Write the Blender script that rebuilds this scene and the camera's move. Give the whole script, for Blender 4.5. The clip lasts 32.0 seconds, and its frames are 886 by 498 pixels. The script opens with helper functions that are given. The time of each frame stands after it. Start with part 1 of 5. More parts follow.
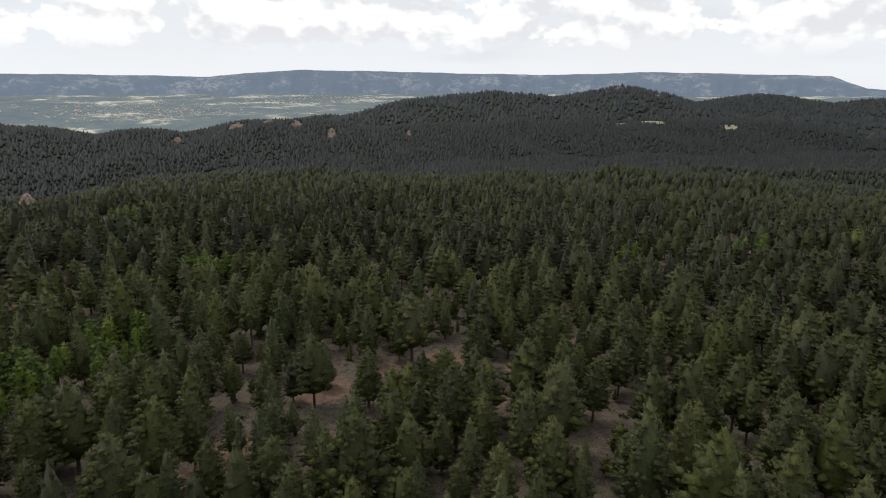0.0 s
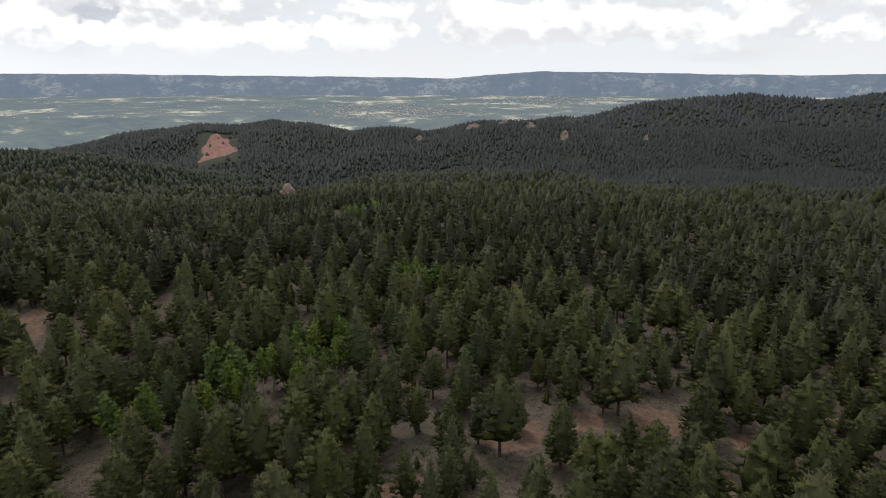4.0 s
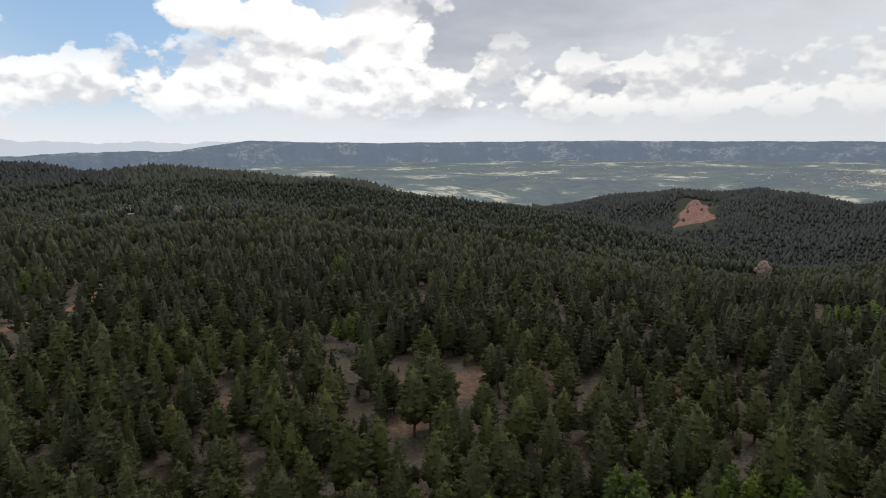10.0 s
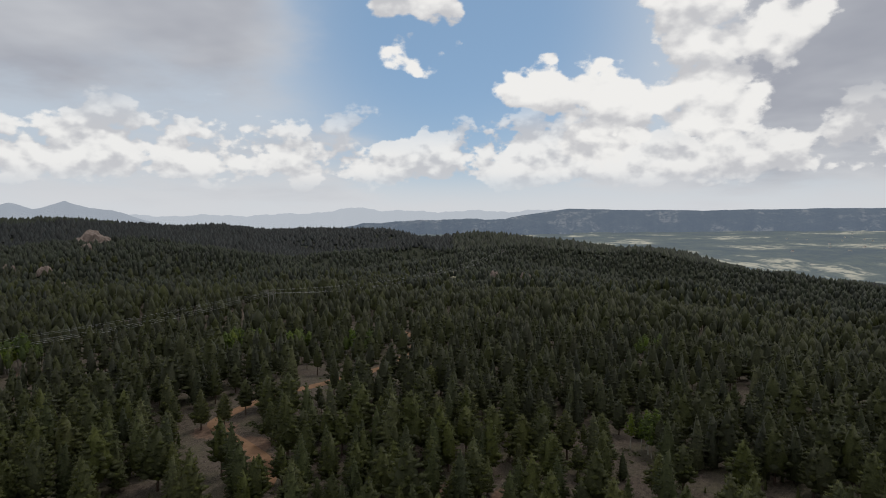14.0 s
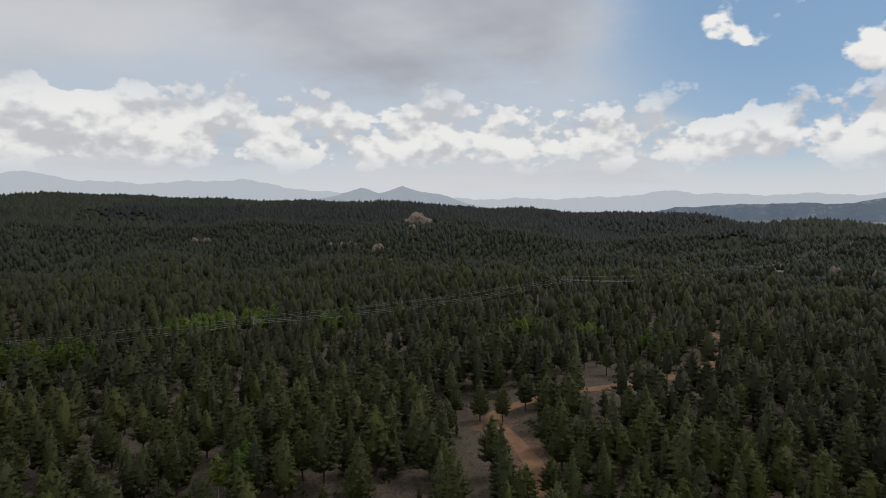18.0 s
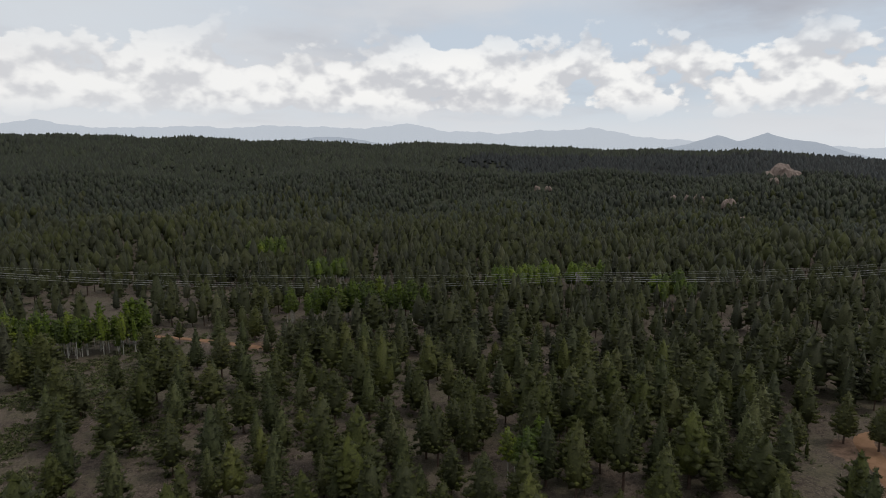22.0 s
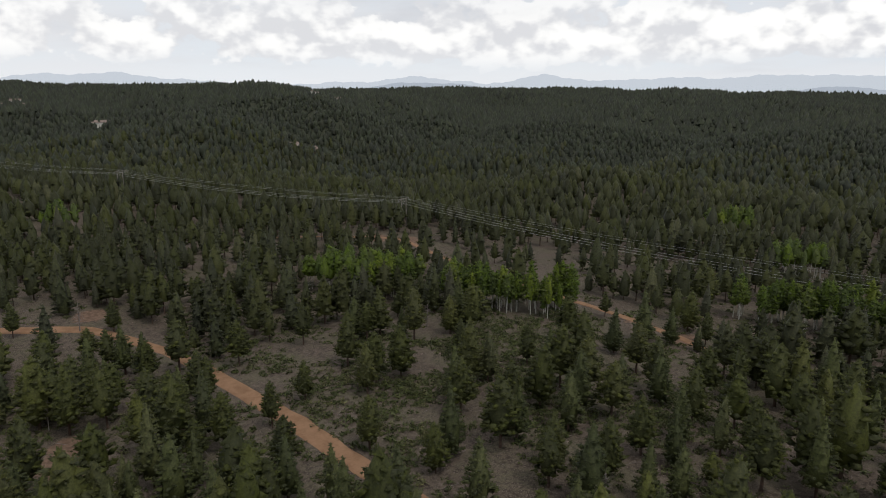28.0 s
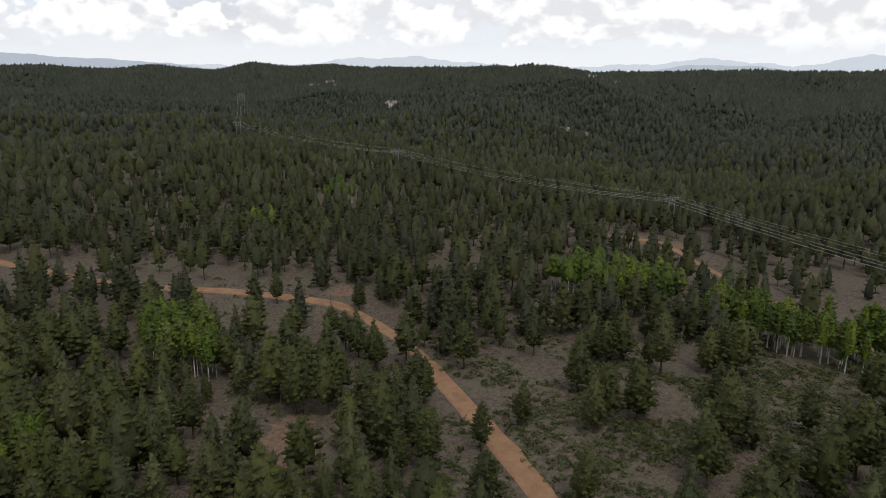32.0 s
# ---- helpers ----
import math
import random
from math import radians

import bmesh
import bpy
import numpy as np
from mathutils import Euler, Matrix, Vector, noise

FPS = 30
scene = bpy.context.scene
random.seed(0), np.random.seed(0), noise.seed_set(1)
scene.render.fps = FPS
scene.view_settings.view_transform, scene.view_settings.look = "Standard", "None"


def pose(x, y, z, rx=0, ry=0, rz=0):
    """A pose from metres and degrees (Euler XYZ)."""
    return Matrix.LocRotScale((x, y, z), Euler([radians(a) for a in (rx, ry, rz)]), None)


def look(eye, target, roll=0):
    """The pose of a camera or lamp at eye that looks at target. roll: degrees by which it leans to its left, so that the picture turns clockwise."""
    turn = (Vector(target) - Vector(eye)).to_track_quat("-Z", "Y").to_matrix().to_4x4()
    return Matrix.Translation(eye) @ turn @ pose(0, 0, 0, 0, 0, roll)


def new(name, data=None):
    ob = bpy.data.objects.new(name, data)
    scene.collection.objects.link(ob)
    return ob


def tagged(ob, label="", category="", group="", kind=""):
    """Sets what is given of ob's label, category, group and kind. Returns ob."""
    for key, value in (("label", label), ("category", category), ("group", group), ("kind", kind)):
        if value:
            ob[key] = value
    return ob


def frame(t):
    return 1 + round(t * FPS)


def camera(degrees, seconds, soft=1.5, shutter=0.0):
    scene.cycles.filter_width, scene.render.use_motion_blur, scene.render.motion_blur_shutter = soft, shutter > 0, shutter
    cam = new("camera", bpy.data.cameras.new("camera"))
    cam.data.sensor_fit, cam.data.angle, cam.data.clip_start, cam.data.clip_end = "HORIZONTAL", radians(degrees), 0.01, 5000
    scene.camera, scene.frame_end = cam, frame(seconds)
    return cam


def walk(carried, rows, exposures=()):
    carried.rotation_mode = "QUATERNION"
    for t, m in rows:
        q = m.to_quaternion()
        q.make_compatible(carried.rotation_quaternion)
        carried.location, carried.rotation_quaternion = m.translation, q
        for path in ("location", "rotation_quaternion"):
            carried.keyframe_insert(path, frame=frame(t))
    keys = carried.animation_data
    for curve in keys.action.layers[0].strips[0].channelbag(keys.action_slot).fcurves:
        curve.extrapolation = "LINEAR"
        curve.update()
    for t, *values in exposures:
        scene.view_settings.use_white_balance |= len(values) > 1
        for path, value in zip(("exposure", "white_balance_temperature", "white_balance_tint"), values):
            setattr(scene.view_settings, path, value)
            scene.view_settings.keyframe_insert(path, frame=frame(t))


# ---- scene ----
# camera: a drone on a slow left-hand arc, turning as it flies
cam = camera(68.67, 32.0, soft=1.0)
PATH = [
    # seconds, x, y, z, heading, pitch, roll
    (0.0, 0.00, -0.00, 58.00, 0.00, -14.35, 0.10),
    (0.5, 0.35, 1.84, 58.20, 2.32, -14.35, 0.08),
    (1.0, 0.60, 3.68, 58.40, 4.63, -14.35, 0.06),
    (1.5, 0.72, 5.56, 58.59, 6.99, -14.34, 0.05),
    (2.0, 0.83, 7.54, 58.74, 9.44, -14.33, 0.04),
    (2.5, 0.90, 9.56, 58.88, 11.93, -14.32, 0.08),
    (3.0, 0.79, 11.56, 59.04, 14.62, -14.31, 0.11),
    (3.5, 0.64, 13.52, 59.21, 17.40, -14.30, 0.14),
    (4.0, 0.47, 15.47, 59.39, 20.23, -14.29, 0.11),
    (4.5, 0.25, 17.40, 59.56, 23.13, -14.29, 0.07),
    (5.0, -0.04, 19.31, 59.74, 26.17, -14.29, 0.04),
    (5.5, -0.41, 21.18, 59.89, 29.37, -14.27, 0.04),
    (6.0, -0.89, 23.01, 60.03, 32.79, -14.25, 0.09),
    (6.5, -1.57, 24.95, 60.18, 36.42, -14.06, 0.12),
    (7.0, -2.53, 27.02, 60.40, 39.98, -13.54, 0.14),
    (7.5, -3.52, 29.01, 60.64, 43.49, -12.81, 0.13),
    (8.0, -4.60, 30.88, 60.78, 47.01, -12.04, 0.11),
    (8.5, -5.85, 32.71, 60.86, 50.49, -11.23, 0.10),
    (9.0, -7.21, 34.48, 60.88, 53.87, -10.40, 0.09),
    (9.5, -8.74, 36.17, 60.93, 57.32, -9.59, 0.10),
    (10.0, -10.35, 37.80, 60.96, 60.82, -8.80, 0.04),
    (10.5, -12.03, 39.35, 61.06, 64.33, -8.03, 0.04),
    (11.0, -13.77, 40.75, 61.25, 67.81, -7.26, -0.01),
    (11.5, -15.46, 42.05, 61.43, 71.29, -6.49, -0.05),
    (12.0, -17.12, 43.34, 61.59, 74.90, -5.71, -0.13),
    (12.5, -19.00, 44.54, 61.72, 78.77, -4.93, -0.12),
    (13.0, -21.00, 45.66, 61.87, 82.28, -4.21, -0.09),
    (13.5, -23.11, 46.69, 62.06, 85.23, -3.51, -0.06),
    (14.0, -25.27, 47.58, 62.27, 88.27, -2.90, -0.04),
    (14.5, -27.45, 48.31, 62.50, 91.36, -2.40, -0.02),
    (15.0, -29.64, 48.92, 62.70, 94.45, -2.04, -0.01),
    (15.5, -31.84, 49.41, 62.86, 97.51, -1.83, -0.00),
    (16.0, -34.04, 49.79, 62.95, 100.50, -1.82, 0.01),
    (16.5, -36.32, 50.00, 63.02, 103.87, -2.11, -0.01),
    (17.0, -38.69, 50.02, 63.05, 107.74, -2.83, 0.03),
    (17.5, -41.11, 49.89, 63.12, 111.51, -3.61, 0.09),
    (18.0, -43.61, 49.65, 63.20, 115.06, -4.38, 0.04),
    (18.5, -46.12, 49.29, 63.27, 118.46, -5.08, 0.00),
    (19.0, -48.60, 48.76, 63.40, 121.97, -5.73, -0.02),
    (19.5, -51.05, 48.03, 63.55, 125.49, -6.34, -0.03),
    (20.0, -53.36, 47.20, 63.73, 129.08, -6.90, -0.03),
    (20.5, -55.67, 46.06, 63.81, 132.76, -7.43, 0.02),
    (21.0, -58.11, 44.76, 63.83, 136.62, -7.93, 0.06),
    (21.5, -60.52, 43.39, 63.82, 140.73, -8.42, 0.03),
    (22.0, -62.79, 41.87, 63.73, 144.88, -8.86, -0.01),
    (22.5, -64.88, 40.32, 63.67, 149.16, -9.26, 0.01),
    (23.0, -66.88, 38.71, 63.70, 153.23, -9.67, 0.05),
    (23.5, -68.70, 36.80, 63.71, 157.28, -10.08, 0.08),
    (24.0, -70.42, 34.72, 63.75, 161.03, -10.46, 0.05),
    (24.5, -72.08, 32.62, 63.81, 164.09, -10.83, -0.01),
    (25.0, -73.50, 30.37, 63.95, 167.10, -11.16, 0.01),
    (25.5, -74.71, 28.01, 64.08, 170.09, -11.50, 0.01),
    (26.0, -75.83, 25.59, 64.18, 173.10, -11.83, -0.01),
    (26.5, -76.81, 23.12, 64.27, 176.12, -12.15, -0.04),
    (27.0, -77.65, 20.63, 64.35, 179.18, -12.46, -0.07),
    (27.5, -78.30, 18.13, 64.44, 182.28, -12.73, -0.07),
    (28.0, -78.74, 15.64, 64.54, 185.42, -12.96, -0.02),
    (28.5, -79.08, 13.15, 64.66, 188.47, -13.17, 0.03),
    (29.0, -79.33, 10.68, 64.81, 191.46, -13.36, 0.04),
    (29.5, -79.53, 8.26, 64.98, 194.47, -13.58, 0.02),
    (30.0, -79.61, 5.84, 65.20, 197.49, -13.78, 0.11),
    (30.5, -79.47, 3.36, 65.40, 200.51, -13.97, 0.23),
    (31.0, -79.14, 0.96, 65.52, 203.49, -14.15, 0.28),
    (31.5, -78.71, -1.40, 65.53, 206.41, -14.33, 0.36),
    (32.0, -78.21, -3.80, 65.56, 209.06, -14.47, 0.44),
]
walk(cam, [(t, pose(x, y, z, 90 + pi, 0, ya) @ pose(0, 0, 0, 0, 0, ro)) for t, x, y, z, ya, pi, ro in PATH],
     exposures=[(0, 0.15), (6, 0.15), (9, 0.0), (12, -0.36), (14, -0.46), (17, -0.50), (20, -0.42), (23, -0.28), (25, -0.20), (28, -0.12), (32, 0.0)])


# ---- sky and light ----
class Nodes:
    """A small writer of node trees."""

    def __init__(self, tree):
        self.tree = tree
        tree.nodes.clear()

    def add(self, kind, props=None, **sockets):
        n = self.tree.nodes.new(kind)
        p = props or {}
        if "operation" in p:
            n.operation = p["operation"]
        if "use_clamp" in p:
            n.use_clamp = p["use_clamp"]
        if "interpolation_type" in p:
            n.interpolation_type = p["interpolation_type"]
        if "data_type" in p:
            n.data_type = p["data_type"]
        if "attribute_name" in p:
            n.attribute_name = p["attribute_name"]
        for k, v in sockets.items():
            key = int(k[1:]) if k[0] == "i" and k[1:].isdigit() else k.replace("_", " ")
            if isinstance(v, bpy.types.NodeSocket):
                self.tree.links.new(v, n.inputs[key])
            else:
                n.inputs[key].default_value = v
        return n

    def math(self, op, a, b=0.0, clamp=False):
        return self.add("ShaderNodeMath", {"operation": op, "use_clamp": clamp}, i0=a, i1=b).outputs[0]

    def ramp(self, v, lo, hi, a=0.0, b=1.0):
        return self.add("ShaderNodeMapRange", {"interpolation_type": "SMOOTHSTEP"}, i0=v, i1=lo, i2=hi, i3=a, i4=b).outputs[0]

    def mix(self, f, a, b):
        return self.add("ShaderNodeMix", {"data_type": "RGBA"}, i0=f, i6=a, i7=b).outputs[2]

    def noise(self, vec, scale, detail=4.0, rough=0.55, lac=2.0):
        return self.add("ShaderNodeTexNoise", None, Vector=vec, Scale=scale, Detail=detail, Roughness=rough, Lacunarity=lac).outputs["Fac"]


def way(az, el):
    a, e = radians(az), radians(el)
    return (-math.sin(a) * math.cos(e), math.cos(a) * math.cos(e), math.sin(e))


SUN_AZ, SUN_EL = 50.0, 60.0
world = bpy.data.worlds.new("world")
scene.world = world
world.use_nodes = True
w = Nodes(world.node_tree)
direction = w.add("ShaderNodeTexCoord").outputs["Generated"]
xyz = w.add("ShaderNodeSeparateXYZ", None, i0=direction)
up = xyz.outputs[2]
sky_node = w.add("ShaderNodeTexSky")
sky_node.sky_type, sky_node.sun_disc, sky_node.altitude, sky_node.dust_density = "NISHITA", False, 2400.0, 1.0
sky_node.sun_elevation, sky_node.sun_rotation = radians(SUN_EL), radians(-SUN_AZ)
blue = w.add("ShaderNodeVectorMath", {"operation": "SCALE"}, i0=sky_node.outputs[0], Scale=0.13).outputs[0]


def lobe(az, el, inner, outer):
    """1 within inner degrees of a bearing, 0 past outer."""
    d = w.add("ShaderNodeVectorMath", {"operation": "DOT_PRODUCT"}, i0=direction, i1=way(az, el)).outputs["Value"]
    return w.ramp(d, math.cos(radians(outer)), math.cos(radians(inner)))


def shifted(vec, scale, shift):
    s = w.add("ShaderNodeVectorMath", {"operation": "MULTIPLY"}, i0=vec, i1=scale).outputs[0]
    return w.add("ShaderNodeVectorMath", {"operation": "ADD"}, i0=s, i1=shift).outputs[0]


# high grey sheet, seen from below
flat = w.math("ADD", w.math("MAXIMUM", up, 0.0), 0.16)
deck = w.add("ShaderNodeCombineXYZ", None, i0=w.math("DIVIDE", xyz.outputs[0], flat), i1=w.math("DIVIDE", xyz.outputs[1], flat), i2=2.7).outputs[0]
sheet = w.noise(deck, 0.9, 7.0, 0.55)
gap = w.math("MULTIPLY", lobe(84, 20, 2, 24), 0.42)
gap = w.math("ADD", gap, w.math("MULTIPLY", lobe(4, 9, 4, 16), 0.10))
sheet_on = w.ramp(w.math("ADD", w.math("SUBTRACT", w.math("ADD", sheet, w.ramp(up, 0.12, 0.4, 0.0, 0.12)), gap), w.math("MULTIPLY", lobe(52, 15, 4, 17), 0.3)), 0.36, 0.66)
dark = w.math("ADD", lobe(56, 13, 3, 17), w.math("MULTIPLY", lobe(118, 20, 5, 20), 0.95))
sheet_col = w.mix(w.ramp(w.math("ADD", w.noise(deck, 0.6, 5.0), w.math("MULTIPLY", dark, 0.2)), 0.45, 0.8), (0.76, 0.77, 0.80, 1), (0.40, 0.41, 0.47, 1))
# heaped clouds standing along the horizon, and a few large ones higher up
def billow(p, scale):
    """Round-headed puffs: 1 in the middle of a puff, less between puffs."""
    v = w.add("ShaderNodeTexVoronoi", None, Vector=p, Scale=scale)
    v.feature = "SMOOTH_F1"
    v.inputs["Smoothness"].default_value = 0.35
    return w.math("SUBTRACT", 0.55, v.outputs["Distance"])


def heaps(scale, shift, step, on):
    """Cloud cover and how much of it is lit, for heaps of one size."""
    tall = (1, 1, 1.5)

    def body(lift, fine):
        p = shifted(direction, tall, (shift[0], shift[1], shift[2] + lift))
        v = w.math("ADD", w.noise(p, scale, 4.0, 0.52), w.math("MULTIPLY", billow(p, scale * 2.2), 0.12))
        v = w.math("ADD", v, w.math("MULTIPLY", billow(p, scale * 5.5), 0.09))
        return w.math("ADD", v, w.math("MULTIPLY", w.math("SUBTRACT", w.noise(p, scale * 7, 7.0, 0.62), 0.5), 0.16)) if fine else v

    a, b = body(0.0, True), body(step, False)
    lit = w.ramp(w.math("SUBTRACT", a, b), -0.10, 0.09)
    return w.ramp(w.math("ADD", a, on), 0.565, 0.625), w.mix(lit, (0.70, 0.705, 0.735, 1), (1.10, 1.088, 1.065, 1))


bank_band = w.math("MULTIPLY", w.ramp(up, 0.025, 0.07), w.ramp(w.math("ADD", up, w.math("MULTIPLY", sheet, 0.10)), 0.25, 0.15))
bank_on, bank_col = heaps(10.0, (3.1, 0.4, 0.0), 0.03, w.math("SUBTRACT", w.math("MULTIPLY", bank_band, w.math("ADD", 0.29, w.math("MULTIPLY", lobe(168, 6, 10, 40), 0.07))), 0.12))
bank_on = w.math("MULTIPLY", bank_on, bank_band)
tower_band = w.math("MAXIMUM", w.math("MAXIMUM", lobe(76.5, 10.0, 2, 9), w.math("MULTIPLY", lobe(90.0, 16.2, 2.5, 6), 1.2)), w.math("MULTIPLY", lobe(66, 14.5, 3, 11), 0.9))
tower_on, tower_col = heaps(7.0, (1.7, 2.2, 0.1), 0.045, w.math("SUBTRACT", w.math("MULTIPLY", tower_band, 0.30), 0.16))
tower_on = w.math("MULTIPLY", tower_on, w.ramp(tower_band, 0.02, 0.25))
pale = w.math("MAXIMUM", lobe(-8, 3, 20, 60), w.math("MULTIPLY", lobe(200, 3, 20, 55), 0.8))
deep = w.mix(0.6, blue, (0.15, 0.38, 0.66, 1))
veil = w.math("SUBTRACT", w.math("ADD", 0.70, w.math("MULTIPLY", pale, 0.2)), w.math("MULTIPLY", lobe(87, 17, 5, 19), 0.54))
clear = w.mix(veil, deep, (0.80, 0.835, 0.87, 1))
heaven = w.mix(w.math("MULTIPLY", sheet_on, 0.85), clear, sheet_col)
heaven = w.mix(tower_on, heaven, tower_col)
heaven = w.mix(w.math("MULTIPLY", bank_on, 0.92), heaven, bank_col)
low = w.ramp(up, 0.085, 0.005)
heaven = w.mix(w.math("MULTIPLY", low, 0.82), heaven, (0.83, 0.85, 0.885, 1))
heaven = w.mix(w.math("MULTIPLY", pale, 0.3), heaven, (0.86, 0.87, 0.885, 1))
heaven = w.add("ShaderNodeVectorMath", {"operation": "SCALE"}, i0=heaven, Scale=w.math("SUBTRACT", 1.0, w.math("MULTIPLY", lobe(-8, 3, 25, 75), 0.11))).outputs[0]
heaven = w.mix(w.ramp(up, 0.0, -0.05), heaven, (0.10, 0.11, 0.10, 1))
w.add("ShaderNodeOutputWorld", None, Surface=w.add("ShaderNodeBackground", None, Color=heaven, Strength=1.08).outputs[0])

sun = new("sun", bpy.data.lights.new("sun", "SUN"))
sun.data.energy, sun.data.angle, sun.data.color = 1.3, radians(14), (1.0, 0.95, 0.88)
sun.matrix_world = look(Vector(way(SUN_AZ, SUN_EL)) * 100, (0, 0, 0))


# ---- materials ----
def material(name):
    m = bpy.data.materials.new(name)
    m.use_nodes = True
    n = Nodes(m.node_tree)
    n.pos = n.add("ShaderNodeNewGeometry").outputs["Position"]
    n.obj = n.add("ShaderNodeTexCoord").outputs["Object"]
    return m, n


def finish(n, colour, rough=0.9, bump=None, strength=0.5, dist=0.1, leaf=0.0, glow=None, glow_mix=0.0, gloss=0.15, face=None):
    kw = {"Base_Color": colour, "Roughness": rough}
    if bump is not None:
        kw["Normal"] = n.add("ShaderNodeBump", None, Strength=strength, Distance=dist, Height=bump).outputs[0]
    if face is not None:
        mixed = n.add("ShaderNodeVectorMath", {"operation": "ADD"}, i0=kw["Normal"], i1=face).outputs[0]
        kw["Normal"] = n.add("ShaderNodeVectorMath", {"operation": "NORMALIZE"}, i0=mixed).outputs[0]
    s = n.add("ShaderNodeBsdfPrincipled", None, **kw)
    s.inputs["Specular IOR Level"].default_value = gloss
    out = s.outputs[0]
    if leaf:
        t = n.add("ShaderNodeBsdfTranslucent", None, Color=colour).outputs[0]
        out = n.add("ShaderNodeMixShader", None, i0=leaf, i1=out, i2=t).outputs[0]
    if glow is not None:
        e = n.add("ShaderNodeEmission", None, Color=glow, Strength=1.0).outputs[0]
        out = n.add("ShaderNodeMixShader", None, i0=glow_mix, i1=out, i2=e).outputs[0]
    n.add("ShaderNodeOutputMaterial", None, Surface=out)


def foliage(name, a, b, c, leaf=0.2, low=0.74, high=1.28):
    """Needles or leaves: one tint for each tree, with lighter shoots, dull twigs and dark gaps painted in by noise."""
    m, n = material(name)
    tint = n.math("ADD", n.add("ShaderNodeAttribute", {"attribute_name": "tint"}).outputs["Fac"], n.add("ShaderNodeObjectInfo").outputs["Random"])
    tint = n.math("FRACT", tint)
    col = n.mix(n.ramp(tint, 0.0, 0.62), a, b)
    col = n.mix(n.ramp(tint, 0.62, 1.0), col, c)
    isl = n.add("ShaderNodeNewGeometry").outputs["Random Per Island"]
    tuft = n.noise(n.pos, 2.3, 3.0, 0.65)
    value = n.math("MULTIPLY", n.ramp(tuft, 0.33, 0.68, low, high), n.ramp(n.math("ADD", n.math("MULTIPLY", isl, 0.45), n.math("MULTIPLY", n.noise(n.pos, 0.02, 3.0), 0.6)), 0.1, 0.95, 0.72, 1.35))
    hsv = n.add("ShaderNodeHueSaturation", None, Hue=0.5, Saturation=n.ramp(isl, 0.0, 1.0, 0.85, 1.1), Value=value, Fac=1.0, Color=col)
    face = n.add("ShaderNodeVectorTransform", None, Vector=n.add("ShaderNodeAttribute", {"attribute_name": "lean"}).outputs["Vector"])
    face.vector_type, face.convert_from, face.convert_to = "VECTOR", "OBJECT", "WORLD"
    face = n.add("ShaderNodeVectorMath", {"operation": "SCALE"}, i0=n.add("ShaderNodeVectorMath", {"operation": "NORMALIZE"}, i0=face.outputs[0]).outputs[0], Scale=1.0).outputs[0]
    finish(n, hsv.outputs[0], 0.6, tuft, 0.6, 0.35, leaf=leaf, gloss=0.22, face=face)
    return m


M_PINE = foliage("pine_needles", (0.0470, 0.0535, 0.0135, 1), (0.0610, 0.0680, 0.0178, 1), (0.0760, 0.0800, 0.0235, 1), 0.32)
# darker copy of the pine needles: shade between twigs mixed into the colour
M_PINES = foliage("pine_canopy_shade_mixed", (0.0310, 0.0350, 0.0100, 1), (0.0405, 0.0450, 0.0130, 1), (0.0480, 0.0515, 0.0165, 1), 0.3, 0.7, 1.3)
M_FIR = foliage("fir_needles", (0.0489, 0.0576, 0.0203, 1), (0.0660, 0.0751, 0.0264, 1), (0.0912, 0.0958, 0.0384, 1), 0.3)
# fir needles darkened likewise for the shade inside simple crowns
M_FIRS = foliage("fir_canopy_shade_mixed", (0.0300, 0.0344, 0.0141, 1), (0.0406, 0.0446, 0.0183, 1), (0.0560, 0.0570, 0.0267, 1), 0.2, 0.6, 1.4)
# pine needle colours darkened for cloud shade and blued for distance
M_FAR = foliage("far_shaded_needles", (0.0245, 0.0300, 0.0170, 1), (0.0310, 0.0368, 0.0210, 1), (0.0385, 0.0430, 0.0245, 1), 0.2, 0.8, 1.2)
# the same pines, with heavier cloud shade put into the colour
M_SHADED = foliage("cloud_shaded_needles", (0.0180, 0.0216, 0.0212, 1), (0.0225, 0.0262, 0.0258, 1), (0.0272, 0.0298, 0.0278, 1), 0.2, 0.85, 1.15)
# paler and bluer again: haze on the farther hills painted in
M_HILLS = foliage("hazed_shaded_needles", (0.0242, 0.0293, 0.0307, 1), (0.0304, 0.0356, 0.0373, 1), (0.0367, 0.0404, 0.0394, 1), 0.2, 0.85, 1.15)
M_ASPEN = foliage("aspen_leaves", (0.064, 0.094, 0.015, 1), (0.085, 0.119, 0.018, 1), (0.128, 0.157, 0.026, 1), 0.35)
M_SHRUB = foliage("shrub_leaves", (0.0546, 0.0642, 0.0219, 1), (0.0744, 0.0879, 0.0292, 1), (0.1190, 0.1138, 0.0546, 1))


def simple(name, a, b, scale, rough=0.9, bump=0.0, dist=0.05, stretch=None):
    m, n = material(name)
    v = n.pos if stretch is None else n.add("ShaderNodeVectorMath", {"operation": "MULTIPLY"}, i0=n.pos, i1=stretch).outputs[0]
    f = n.noise(v, scale, 6.0, 0.6)
    fine = n.noise(v, scale * 7, 4.0, 0.6)
    col = n.mix(n.ramp(n.math("ADD", n.math("MULTIPLY", f, 0.7), n.math("MULTIPLY", fine, 0.3)), 0.3, 0.7), a, b)
    finish(n, col, rough, fine if bump else None, bump, dist)
    return m


